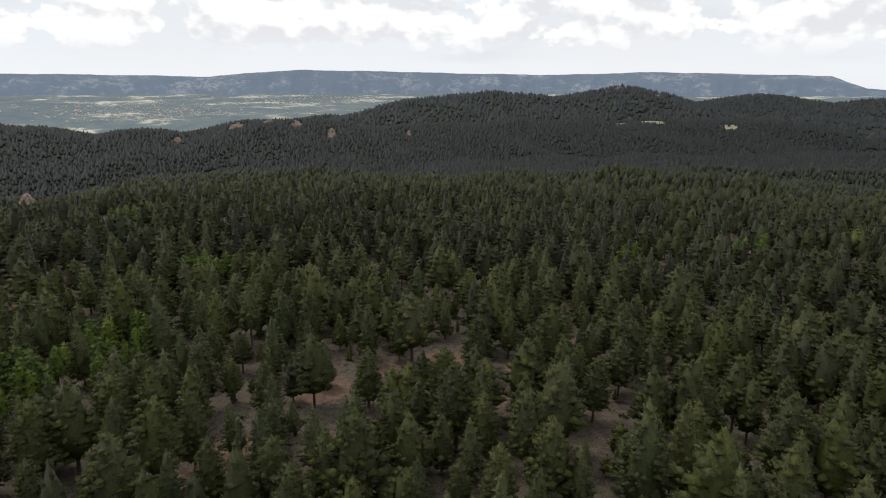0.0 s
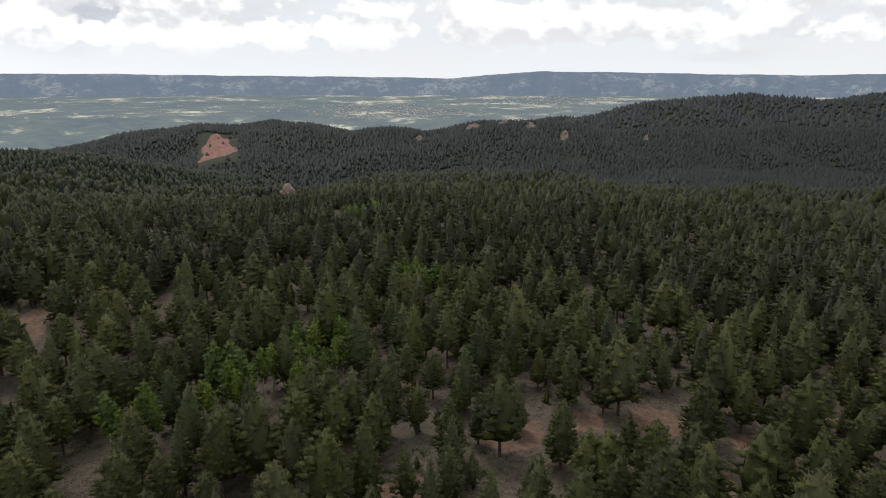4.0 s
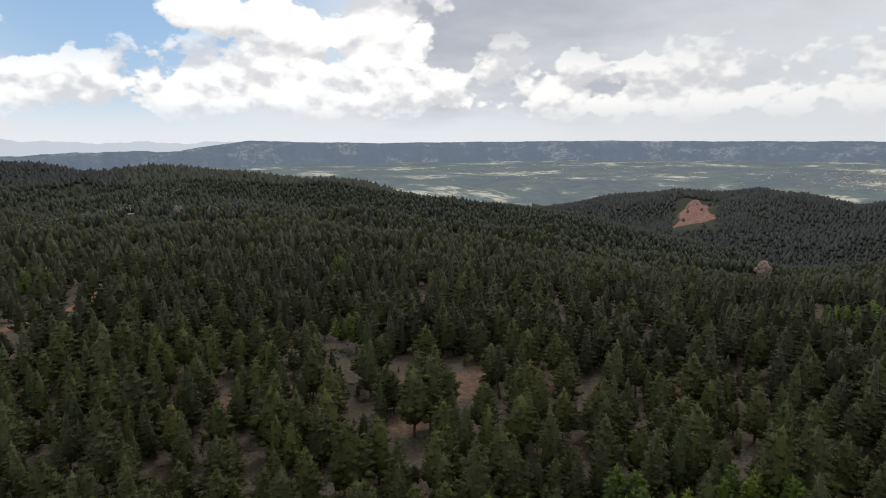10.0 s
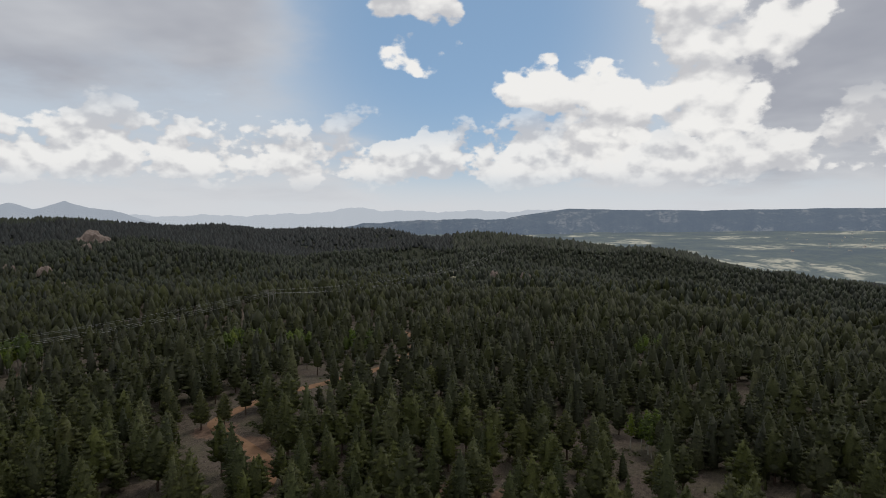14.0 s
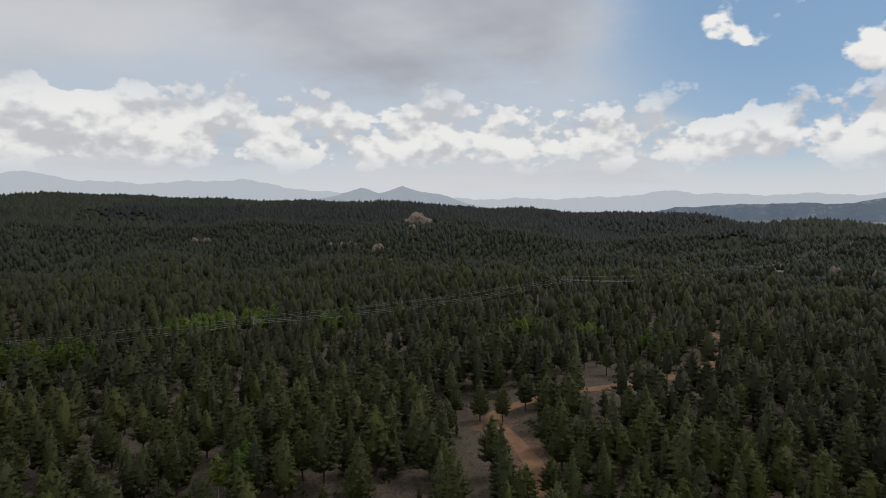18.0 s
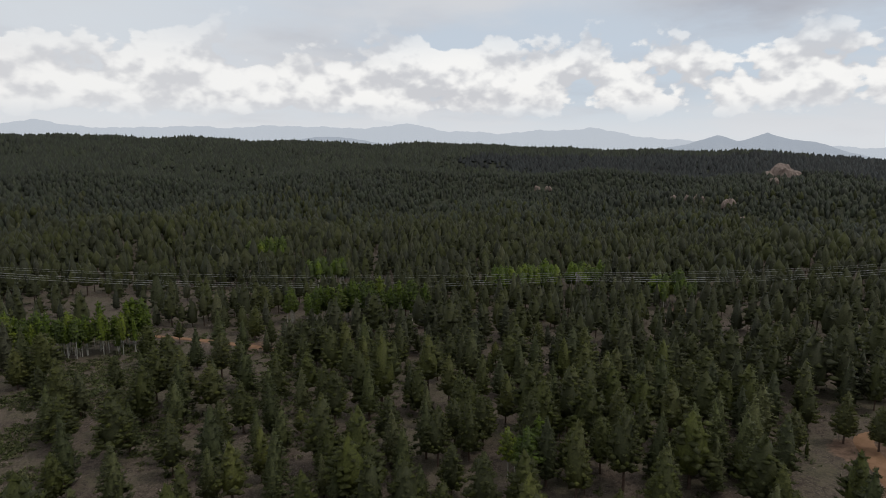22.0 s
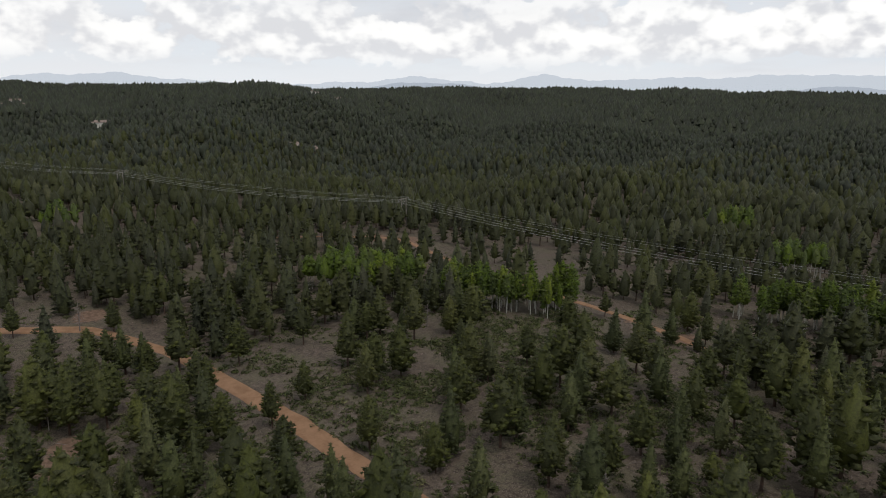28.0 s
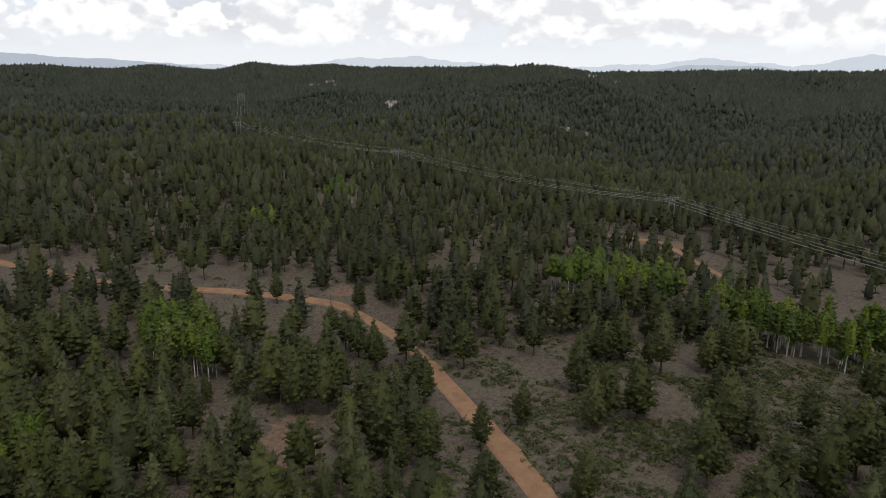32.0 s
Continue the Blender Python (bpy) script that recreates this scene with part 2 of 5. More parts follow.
M_BARK = simple("pine_bark", (0.055, 0.04, 0.032, 1), (0.13, 0.085, 0.065, 1), 1.5)
M_PALE = simple("aspen_bark", (0.30, 0.29, 0.25, 1), (0.52, 0.50, 0.44, 1), 1.2)
M_DEAD = simple("weathered_dead_wood", (0.13, 0.11, 0.10, 1), (0.23, 0.20, 0.185, 1), 1.0)
M_GRANITE = simple("weathered_granite", (0.14, 0.108, 0.092, 1), (0.30, 0.235, 0.20, 1), 0.35, 0.9, 0.6, 0.5)
M_BOULDER = simple("pinkish_granite", (0.12, 0.085, 0.07, 1), (0.31, 0.23, 0.19, 1), 0.4, 0.9, 0.7, 0.6)
M_ROAD = simple("packed_dirt", (0.1728, 0.0972, 0.0540, 1), (0.2592, 0.1512, 0.0900, 1), 0.35, 0.95, 0.3, 0.03)
M_POLE = simple("grey_treated_timber", (0.13, 0.115, 0.10, 1), (0.24, 0.22, 0.20, 1), 2.0)
M_WIRE = simple("aluminium_wire", (0.36, 0.36, 0.355, 1), (0.44, 0.44, 0.435, 1), 2.0, 0.5)
M_WALL = simple("pale_house_wall", (0.50, 0.47, 0.42, 1), (0.70, 0.67, 0.62, 1), 0.05)
M_ROOF = simple("house_roof", (0.10, 0.08, 0.075, 1), (0.26, 0.2, 0.17, 1), 0.05)
M_STEEL = simple("galvanised_steel", (0.3, 0.3, 0.31, 1), (0.42, 0.42, 0.43, 1), 1.0, 0.5)


def cliff_material():
    m, n = material("red_cliff_rock")
    v = n.add("ShaderNodeVectorMath", {"operation": "MULTIPLY"}, i0=n.pos, i1=(1, 1, 0.25)).outputs[0]
    f = n.noise(v, 0.12, 7.0, 0.65)
    col = n.mix(n.ramp(f, 0.3, 0.7), (0.175, 0.092, 0.074, 1), (0.29, 0.166, 0.133, 1))
    finish(n, col, 0.95, f, 0.8, 3.0)
    return m


M_CLIFF = cliff_material()
M_BROWN = simple("brown_ridge_rock", (0.10, 0.075, 0.062, 1), (0.22, 0.165, 0.14, 1), 0.08, 0.95, 0.6, 2.0)


def ground_material():
    """Pine duff, pinkish gravel and thin grass; bare soil and meadow where the cover is thin."""
    m, n = material("forest_ground")
    bare = n.add("ShaderNodeAttribute", {"attribute_name": "bare"}).outputs["Fac"]
    meadow = n.add("ShaderNodeAttribute", {"attribute_name": "meadow"}).outputs["Fac"]
    patch = n.noise(n.pos, 0.11, 7.0, 0.65)
    fine = n.noise(n.pos, 0.9, 6.0, 0.65)
    grit = n.noise(n.pos, 4.5, 3.0, 0.6)
    duff = n.mix(n.ramp(fine, 0.35, 0.66), (0.044, 0.0330, 0.0250, 1), (0.104, 0.0800, 0.0630, 1))
    duff = n.mix(n.ramp(n.math("ADD", grit, n.math("MULTIPLY", patch, 0.25)), 0.62, 0.80), duff, (0.180, 0.147, 0.124, 1))
    grass = n.mix(n.ramp(fine, 0.3, 0.7), (0.042, 0.044, 0.022, 1), (0.088, 0.084, 0.046, 1))
    col = n.mix(n.math("MULTIPLY", n.ramp(n.math("ADD", n.math("MULTIPLY", patch, 0.7), n.math("MULTIPLY", fine, 0.3)), 0.42, 0.64), 0.6), duff, grass)
    soil = n.mix(n.ramp(fine, 0.3, 0.7), (0.0960, 0.0592, 0.0416, 1), (0.1760, 0.1160, 0.0816, 1))
    col = n.mix(n.ramp(n.math("ADD", bare, n.math("MULTIPLY", n.math("SUBTRACT", fine, 0.5), 0.9)), 0.35, 0.65), col, soil)
    field = n.mix(n.ramp(patch, 0.35, 0.65), (0.20, 0.185, 0.115, 1), (0.40, 0.36, 0.26, 1))
    # blends to a darker green-brown with distance from the middle of the flight
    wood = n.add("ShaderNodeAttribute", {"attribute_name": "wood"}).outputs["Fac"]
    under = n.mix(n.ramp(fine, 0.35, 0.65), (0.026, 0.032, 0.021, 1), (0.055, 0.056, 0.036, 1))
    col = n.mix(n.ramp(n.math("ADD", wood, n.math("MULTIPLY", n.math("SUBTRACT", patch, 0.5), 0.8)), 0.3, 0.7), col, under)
    col = n.mix(n.ramp(n.math("ADD", meadow, n.math("MULTIPLY", n.math("SUBTRACT", fine, 0.5), 0.6)), 0.35, 0.65), col, field)
    finish(n, col, 0.95, n.math("ADD", fine, n.math("MULTIPLY", grit, 0.4)), 0.6, 0.25)
    return m


M_GROUND = ground_material()


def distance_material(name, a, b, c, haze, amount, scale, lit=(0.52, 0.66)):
    """Far land: the haze of miles of air is painted in as a glow, sunlit patches as a third colour."""
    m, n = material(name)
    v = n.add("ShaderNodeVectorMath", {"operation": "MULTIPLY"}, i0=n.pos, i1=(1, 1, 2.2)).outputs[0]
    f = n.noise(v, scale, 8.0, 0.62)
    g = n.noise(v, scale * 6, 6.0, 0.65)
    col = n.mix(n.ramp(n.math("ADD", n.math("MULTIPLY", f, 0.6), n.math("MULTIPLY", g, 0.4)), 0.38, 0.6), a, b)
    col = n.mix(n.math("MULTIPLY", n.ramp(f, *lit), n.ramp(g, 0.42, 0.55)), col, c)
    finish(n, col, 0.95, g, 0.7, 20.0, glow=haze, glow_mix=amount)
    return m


# valley: pale colour paints sunlit fields, dark bands mix woods with cloud shadow
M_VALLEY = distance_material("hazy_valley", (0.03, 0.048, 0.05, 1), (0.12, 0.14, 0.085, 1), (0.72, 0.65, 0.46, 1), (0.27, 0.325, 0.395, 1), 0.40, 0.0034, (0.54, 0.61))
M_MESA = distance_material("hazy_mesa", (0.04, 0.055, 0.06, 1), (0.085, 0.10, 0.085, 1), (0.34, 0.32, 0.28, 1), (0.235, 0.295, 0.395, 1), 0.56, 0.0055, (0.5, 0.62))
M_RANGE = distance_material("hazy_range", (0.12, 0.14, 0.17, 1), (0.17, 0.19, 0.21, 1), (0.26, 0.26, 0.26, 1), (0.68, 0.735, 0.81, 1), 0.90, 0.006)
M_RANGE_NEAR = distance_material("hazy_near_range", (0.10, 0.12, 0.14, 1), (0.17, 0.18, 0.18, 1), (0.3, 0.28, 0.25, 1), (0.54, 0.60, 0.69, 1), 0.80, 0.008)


# ---- land ----
OX, OY = -40.0, 25.0      # middle of the flight


def bearing(az, r):
    a = np.radians(az)
    return OX - np.sin(a) * r, OY + np.cos(a) * r


RIDGES = [
    # name, rounding, slope, crest points (bearing, distance, height)
    ("north_west_hill", 90, 0.34, [(104,640,-4),(99,780,-2),(93,920,7),(87.5,980,22),(82,1000,31),(72,950,14),(64,880,-7),(56,840,-17),(48,780,-30),(38,600,-58)]),
    ("north_west_ridge", 80, 0.33, [(86,1450,5),(90,1330,20),(95,1290,28),(100,1260,34),(104.5,1240,40),(108,1210,42),(118,1150,51),(126,1185,55)]),
    ("west_ridge", 130, 0.22, [(124,1175,54.5),(130,1200,56.5),(145,1250,64.5),(162,1300,71.5),(178,1350,79.5),(190,1400,81.5)]),
    ("dome_spur", 60, 0.22, [(114,1160,42),(113,960,36),(113.5,860,29),(117,720,6)]),
    ("west_spur", 60, 0.20, [(131,1190,52),(128,950,32),(124,760,8)]),
    ("mid_spur", 60, 0.20, [(147,1240,62),(150,980,40),(156,760,16),(160,640,4)]),
    ("south_west_spur", 60, 0.20, [(166,1300,72),(172,1020,46),(176,800,20),(179,640,6)]),
    ("south_knoll", 90, 0.26, [(186,1250,75.5),(193,1100,76.5),(199,1050,82.5),(204,1050,75.5),(209,1150,76.5)]),
    ("knoll_spur", 60, 0.22, [(199,1040,80),(203,860,50),(209,680,24),(214,520,8)]),
    ("south_ridge", 200, 0.12, [(205,1500,85.5),(220,1500,88.5),(228,1500,80.5),(243,1400,77.5),(265,1400,63.5)]),
    ("south_east_rise", 160, 0.09, [(222,480,6),(230,700,26),(236,900,38),(250,950,40)]),
    ("dark_rocky_ridge", 60, 0.32, [(33,1500,-38),(31,1480,-36),(28.5,1470,-56),(24,1450,-40),(21.6,1470,-58),(17.6,1480,-46),(15.2,1500,-28),(11.5,1500,-27),(7.6,1520,-36),(3.7,1550,-46),(359,1620,-46),(345,1800,-40),(330,1900,-42)]),
    ("red_cliff_hill", 50, 0.34, [(50,1700,-90),(45,1680,-60),(39.8,1650,-42),(34,1650,-34),(30.5,1700,-52)]),
    ("tower_hill", 45, 0.27, [(9,2200,-85),(5,2250,-42),(3.2,2280,-22),(0.2,2300,2),(354.3,2300,24),(349.5,2300,6),(346.7,2300,20),(344,2300,43),(341.7,2300,16),(339.4,2300,-20),(336.8,2330,-40),(333,2350,-60)]),
    ("far_north_hills", 80, 0.2, [(338,3000,-55),(336,3000,-28),(333.5,3000,8),(331,3000,-12),(329.6,3000,-30),(325.5,3000,-5),(318,3000,-10)]),
]


def seg(px,py,a,b):
    ax,ay,az=a; bx,by,bz=b
    dx,dy=bx-ax,by-ay; t=np.clip(((px-ax)*dx+(py-ay)*dy)/(dx*dx+dy*dy),0,1)
    return np.hypot(px-ax-t*dx,py-ay-t*dy), az+t*(bz-az)


def sstep(a, b, x):
    t = np.clip((x - a) / (b - a), 0, 1)
    return t * t * (3 - 2 * t)


def height(x,y):
    x=np.asarray(x,float); y=np.asarray(y,float)
    dx,dy=x-OX,y-OY; r=np.hypot(dx,dy)+1e-6
    az=np.degrees(np.arctan2(-dx,dy)); az=np.where(az<-100,az+360,az)
    north=1-sstep(40,85,az); north=north*sstep(-100,-50,az)
    z=1.0-38*sstep(200,640,r)*north-95*sstep(600,1000,r)*north
    z=z-13*np.exp(-((az-34)/9.0)**2)*sstep(180,480,r)*(1-sstep(640,900,r))
    z=z+3.5*sstep(60,150,r)*sstep(60,90,az)*(1-sstep(115,140,az))*(1-sstep(180,330,r))
    z=z-5*sstep(350,600,r)*(1-north)
    z=z-34*np.exp(-((az-101)/8.0)**2)*sstep(660,900,r)*(1-sstep(1150,1350,r))
    z=z+70*sstep(1900,2600,r)*north+50*sstep(2600,4400,r)*north-45*sstep(1500,2400,r)*(1-north)
    z=z+2.2*np.sin(x*.021+1)*np.sin(y*.017+.4)+1.1*np.sin(x*.047-y*.031)*sstep(60,200,r)
    top=np.full(z.shape,-1e9); near=np.full(z.shape,1e9)
    for name,a,s,pts in RIDGES:
        P=[(*bearing(p[0],p[1]),p[2]) for p in pts]
        for u,v in zip(P[:-1],P[1:]):
            d,zc=seg(x,y,u,v); near=np.minimum(near,d)
            top=np.maximum(top,zc-s*(np.sqrt(d*d+a*a)-a))
    rough=sstep(300,650,r)*(1-sstep(2200,3000,r))*((0.4+0.6*sstep(0,260,near))*(11*np.sin(x*.0151+1.7*np.sin(y*.0083))*np.sin(y*.0137-.7+1.2*np.sin(x*.0071))+4*np.sin(x*.031+y*.027))+1.5*np.sin(x*.037-y*.029))
    k=10.0; m=np.maximum(z,top)
    return m+k*np.log(np.exp((z-m)/k)+np.exp((top-m)/k))-k*np.log(2)*np.exp(-np.abs(z-top)/k)+rough*0.9


def link_mesh(name, verts, faces, mats, index=None, smooth=False, attrs=None, parent=None):
    """A mesh object from arrays of corners and of triangles or quads."""
    verts, faces = np.asarray(verts, np.float32), np.asarray(faces, np.int32)
    me = bpy.data.meshes.new(name)
    k = faces.shape[1]
    me.vertices.add(len(verts))
    me.vertices.foreach_set("co", verts.ravel())
    me.loops.add(faces.size)
    me.loops.foreach_set("vertex_index", faces.ravel())
    me.polygons.add(len(faces))
    me.polygons.foreach_set("loop_start", np.arange(0, faces.size, k, dtype=np.int32))
    me.polygons.foreach_set("loop_total", np.full(len(faces), k, np.int32))
    for m in mats:
        me.materials.append(m)
    if index is not None:
        me.polygons.foreach_set("material_index", np.asarray(index, np.int32))
    me.polygons.foreach_set("use_smooth", np.full(len(faces), smooth, bool))
    for key, val in (attrs or {}).items():
        val = np.asarray(val, np.float32)
        if val.ndim == 2:
            me.attributes.new(key, "FLOAT_VECTOR", "POINT").data.foreach_set("vector", val.ravel())
        else:
            me.attributes.new(key, "FLOAT", "POINT").data.foreach_set("value", val)
    me.update(calc_edges=True)
    ob = new(name, me)
    ob.parent = parent
    return ob


def grid_faces(rows, cols, wrap=False):
    i = np.arange(rows - 1)[:, None] * cols
    j = np.arange(cols if wrap else cols - 1)[None, :]
    k = (j + 1) % cols
    return np.stack([i + j, i + k, i + cols + k, i + cols + j], -1).reshape(-1, 4)


# bare patches (x, y, radius), meadows, thin woodland (x, y, rx, ry, share of trees left) and aspen groves
BARE = [(-114, 160, 5), (-150, 119, 7), (-156, 107, 6), (-134, 137, 4), (-136, 99, 5), (-163, 67, 5), (-165, 52, 4), (-150, 84, 4),
        (0, 124, 5), (7, 108, 5), (-23, 112, 6), (-34, 82, 6), (-3, 92, 4), (-33, 92, 4), (84, 165, 3), (16, 121, 4), (-12, 120, 4), (28, 135, 3),
        (-188, 2, 7), (-200, -9, 6), (-176, 8, 7), (-166, 9, 5), (-158, 62, 4), (-146, 117, 6), (-154, 130, 4), (45, -160, 5), (-1, -84, 6), (-6, -77, 4), (3, -90, 4), (-36, -268, 7),
        (-22, -268, 6), (-281, -107, 6), (-118, -166, 4), (-128, -153, 4)]
MEADOW = [(-360, -60, 7), (-330, -50, 6), (-738, 79, 14), (-480, 90, 8), (-430, 105, 7)]
MEADOW += [(*bearing(340.5 + i, 1790 + 8 * (i % 3)), 25) for i in range(8)] + [(*bearing(335 - 0.2 * i, 1800 + 90 * i), 27) for i in range(5)] + [(*bearing(326 + i, 2300), 40) for i in range(5)]
THIN = [(-66, -125, 42, 36, 0.3), (-92, -140, 36, 28, 0.4), (-95, -235, 60, 40, 0.45), (-60, -268, 45, 30, 0.4), (-150, 100, 24, 34, 0.6), (-122, 106, 24, 26, 0.75),
        (0, 118, 32, 14, 0.62), (-28, 94, 14, 14, 0.6), (20, -110, 30, 26, 0.6), (-192, -98, 28, 18, 0.4), (-255, 22, 44, 22, 0.5), (-375, 20, 60, 30, 0.45),
        (-183, 2, 20, 13, 0.15), (-160, -4, 14, 12, 0.6), (-146, 8, 20, 10, 0.5), (75, -140, 60, 26, 0.45), (120, -112, 50, 20, 0.45), (0, -96, 24, 22, 0.3), (0, -84, 11, 10, 0.1), (-30, -88, 9, 9, 0.2), (100, -260, 140, 60, 0.75),
        (-115, -92, 30, 24, 0.5), (-284, -95, 26, 12, 0.4), (-142, -30, 18, 14, 0.6), (-400, -70, 50, 30, 0.5), (400, -280, 120, 70, 0.6)]
ASPEN = [(-66, 175, 6, 30), (-66, 126, 7, 16), (-76, 110, 7, 12), (-64, 113, 5, 8), (-72, 101, 5, 7), (-78, 86, 7, 8), (-120, 251, 10, 36), (56, 186, 4, 7), (98, 207, 7, 12), (133, 207, 6, 8),
         (-306, -10, 9, 34), (-309, -32, 9, 34), (-298, 20, 7, 16), (-288, -116, 9, 24), (-300, 147, 7, 12), (-258, -165, 11, 70), (-238, -163, 8, 30), (-282, -158, 9, 30),
         (-156, -175, 8, 26), (-172, -163, 9, 34), (-184, -152, 6, 12), (-188, -233, 9, 30), (-28, -196, 11, 70), (-43, -195, 8, 34), (-18, -198, 6, 16), (-83, -173, 9, 28), (-68, -177, 7, 20),
         (-95, -168, 6, 14), (-187, -302, 10, 24), (50, -101, 8, 36), (40, -98, 6, 14), (30, -55, 5, 8), (135, -274, 8, 14), (123, -207, 6, 8), (-138, -40, 4, 5), (-189, 104, 5, 7),
         (-291, 141, 6, 6)]


def blotch(x, y, spots, soft=0.5):
    v = np.zeros(np.shape(x))
    for cx, cy, cr in spots:
        v = np.maximum(v, 1 - sstep(cr * (1 - soft), cr * (1 + soft), np.hypot(x - cx, y - cy)))
    return v


def build_ground():
    rings = np.concatenate([[0.5], np.arange(6, 60, 6.0), 60 * 1.025 ** np.arange(0, 180)])
    rings = np.append(rings[rings < 4700], 4750.0)
    az = np.arange(0, 360, 0.6)
    A, R = np.meshgrid(az, rings)
    x, y = bearing(A, R)
    z = height(x, y)
    quads = grid_faces(len(rings), len(az), True)[:, ::-1]
    rr = np.repeat((rings[:-1] + rings[1:]) / 2, len(az))
    far = (rr > 1950 + 120 * np.sin(np.tile(az, len(rings) - 1) * 0.3))
    aa = np.tile(az, len(rings) - 1)
    hills = ((aa > 310) & (rr < 3150)) | ((aa < 11) & (rr < 2480))
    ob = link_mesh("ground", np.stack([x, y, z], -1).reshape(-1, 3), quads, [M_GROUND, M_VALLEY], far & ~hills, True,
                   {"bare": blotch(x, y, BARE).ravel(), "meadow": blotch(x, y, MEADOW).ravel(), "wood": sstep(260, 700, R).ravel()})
    tagged(ob, "rolling pinkish gravel and pine duff under forest", "ground", kind="structure")


build_ground()


def far_range(name, label, mat, crest, az0, az1, r_crest, r_foot, foot, rough, seed):
    """A far mountain front: crest is a list of (bearing, elevation angle)."""
    az = np.arange(az0, az1, 0.12)
    ca, ce = zip(*crest)
    el = np.interp(az, ca, ce)
    n = len(az)
    jag = sum(np.sin(az * f + seed * p) / q for f, p, q in ((1.1, 1, 1.0), (2.7, 2, 1.8), (6.1, 3, 3.2), (13.0, 5, 6.0)))
    top = 62 + r_crest * np.tan(np.radians(el)) + rough * jag * 0.35
    rows = 14
    verts = []
    for i in range(rows + 3):
        u = min(i / rows, 1.0)
        gully = np.sin(az * 2.3 + seed + 1.4 * np.sin(az * 0.9)) + 0.6 * np.sin(az * 5.7 + seed * 2)
        r = r_foot + (r_crest - r_foot) * u + gully * 45 * math.sin(math.pi * u) + (max(i - rows, 0)) * 60
        z = foot + (top - foot) * (u ** 1.25) - max(i - rows, 0) * 25
        z = np.minimum(z, top)
        x, y = bearing(az, r)
        verts.append(np.stack([x, y, z * np.ones(n)], -1))
    ob = link_mesh(name, np.concatenate(verts), grid_faces(rows + 3, n)[:, ::-1], [mat], None, True)
    tagged(ob, label, "mountains", kind="structure")


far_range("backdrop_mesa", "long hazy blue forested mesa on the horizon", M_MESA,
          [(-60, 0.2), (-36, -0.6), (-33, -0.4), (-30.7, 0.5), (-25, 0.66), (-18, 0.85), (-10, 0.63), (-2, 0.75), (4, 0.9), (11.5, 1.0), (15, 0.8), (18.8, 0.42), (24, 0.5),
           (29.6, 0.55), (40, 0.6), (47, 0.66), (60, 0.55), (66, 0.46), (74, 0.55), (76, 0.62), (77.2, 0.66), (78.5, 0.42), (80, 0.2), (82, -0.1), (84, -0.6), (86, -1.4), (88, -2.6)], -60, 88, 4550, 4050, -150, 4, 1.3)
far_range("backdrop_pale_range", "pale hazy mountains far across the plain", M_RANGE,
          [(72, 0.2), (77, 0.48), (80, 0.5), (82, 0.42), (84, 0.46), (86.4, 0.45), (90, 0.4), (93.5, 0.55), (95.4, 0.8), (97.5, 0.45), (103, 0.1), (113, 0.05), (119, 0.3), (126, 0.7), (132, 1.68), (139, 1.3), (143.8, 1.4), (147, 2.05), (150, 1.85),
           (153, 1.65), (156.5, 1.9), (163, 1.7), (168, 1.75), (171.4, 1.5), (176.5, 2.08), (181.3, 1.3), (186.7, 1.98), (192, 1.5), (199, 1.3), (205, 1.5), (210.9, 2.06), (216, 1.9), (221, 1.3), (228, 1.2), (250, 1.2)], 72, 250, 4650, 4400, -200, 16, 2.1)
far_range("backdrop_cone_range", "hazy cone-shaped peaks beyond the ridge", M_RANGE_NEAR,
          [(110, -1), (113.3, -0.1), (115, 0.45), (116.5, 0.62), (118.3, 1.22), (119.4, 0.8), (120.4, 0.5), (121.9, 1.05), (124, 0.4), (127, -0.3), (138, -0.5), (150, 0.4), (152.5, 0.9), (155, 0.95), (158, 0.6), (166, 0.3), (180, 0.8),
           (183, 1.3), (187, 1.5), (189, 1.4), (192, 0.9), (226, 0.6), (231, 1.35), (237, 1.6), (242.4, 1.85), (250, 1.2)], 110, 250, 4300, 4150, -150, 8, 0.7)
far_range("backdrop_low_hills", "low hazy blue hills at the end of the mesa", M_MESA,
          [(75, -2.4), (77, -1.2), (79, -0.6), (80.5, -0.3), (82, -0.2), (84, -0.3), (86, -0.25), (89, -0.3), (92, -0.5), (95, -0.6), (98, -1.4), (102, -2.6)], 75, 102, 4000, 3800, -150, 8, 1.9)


# ---- red cliff, boulders and outcrops ----
def noisy_rock(name, size, seed, mat, parent=None, squash=1.0, cuts=3, rough=0.22):
    """A weathered boulder: a lumpy, cracked ball with a flat foot."""
    bm = bmesh.new()
    bmesh.ops.create_icosphere(bm, subdivisions=cuts, radius=1.0)
    for v in bm.verts:
        p = v.co.copy()
        q = p * 1.3 + Vector((seed * 7.1, seed * 3.3, seed))
        d = 1 + rough * noise.fractal(q, 1.0, 2.1, 4) - 0.16 * max(0, noise.noise(q * 2.3)) ** 0.5
        v.co = Vector((p.x * size[0], p.y * size[1], max(p.z, -0.35) * size[2] * squash)) * d
    me = bpy.data.meshes.new(name)
    bm.to_mesh(me)
    bm.free()
    me.materials.append(mat)
    ob = new(name, me)
    ob.parent = parent
    return ob


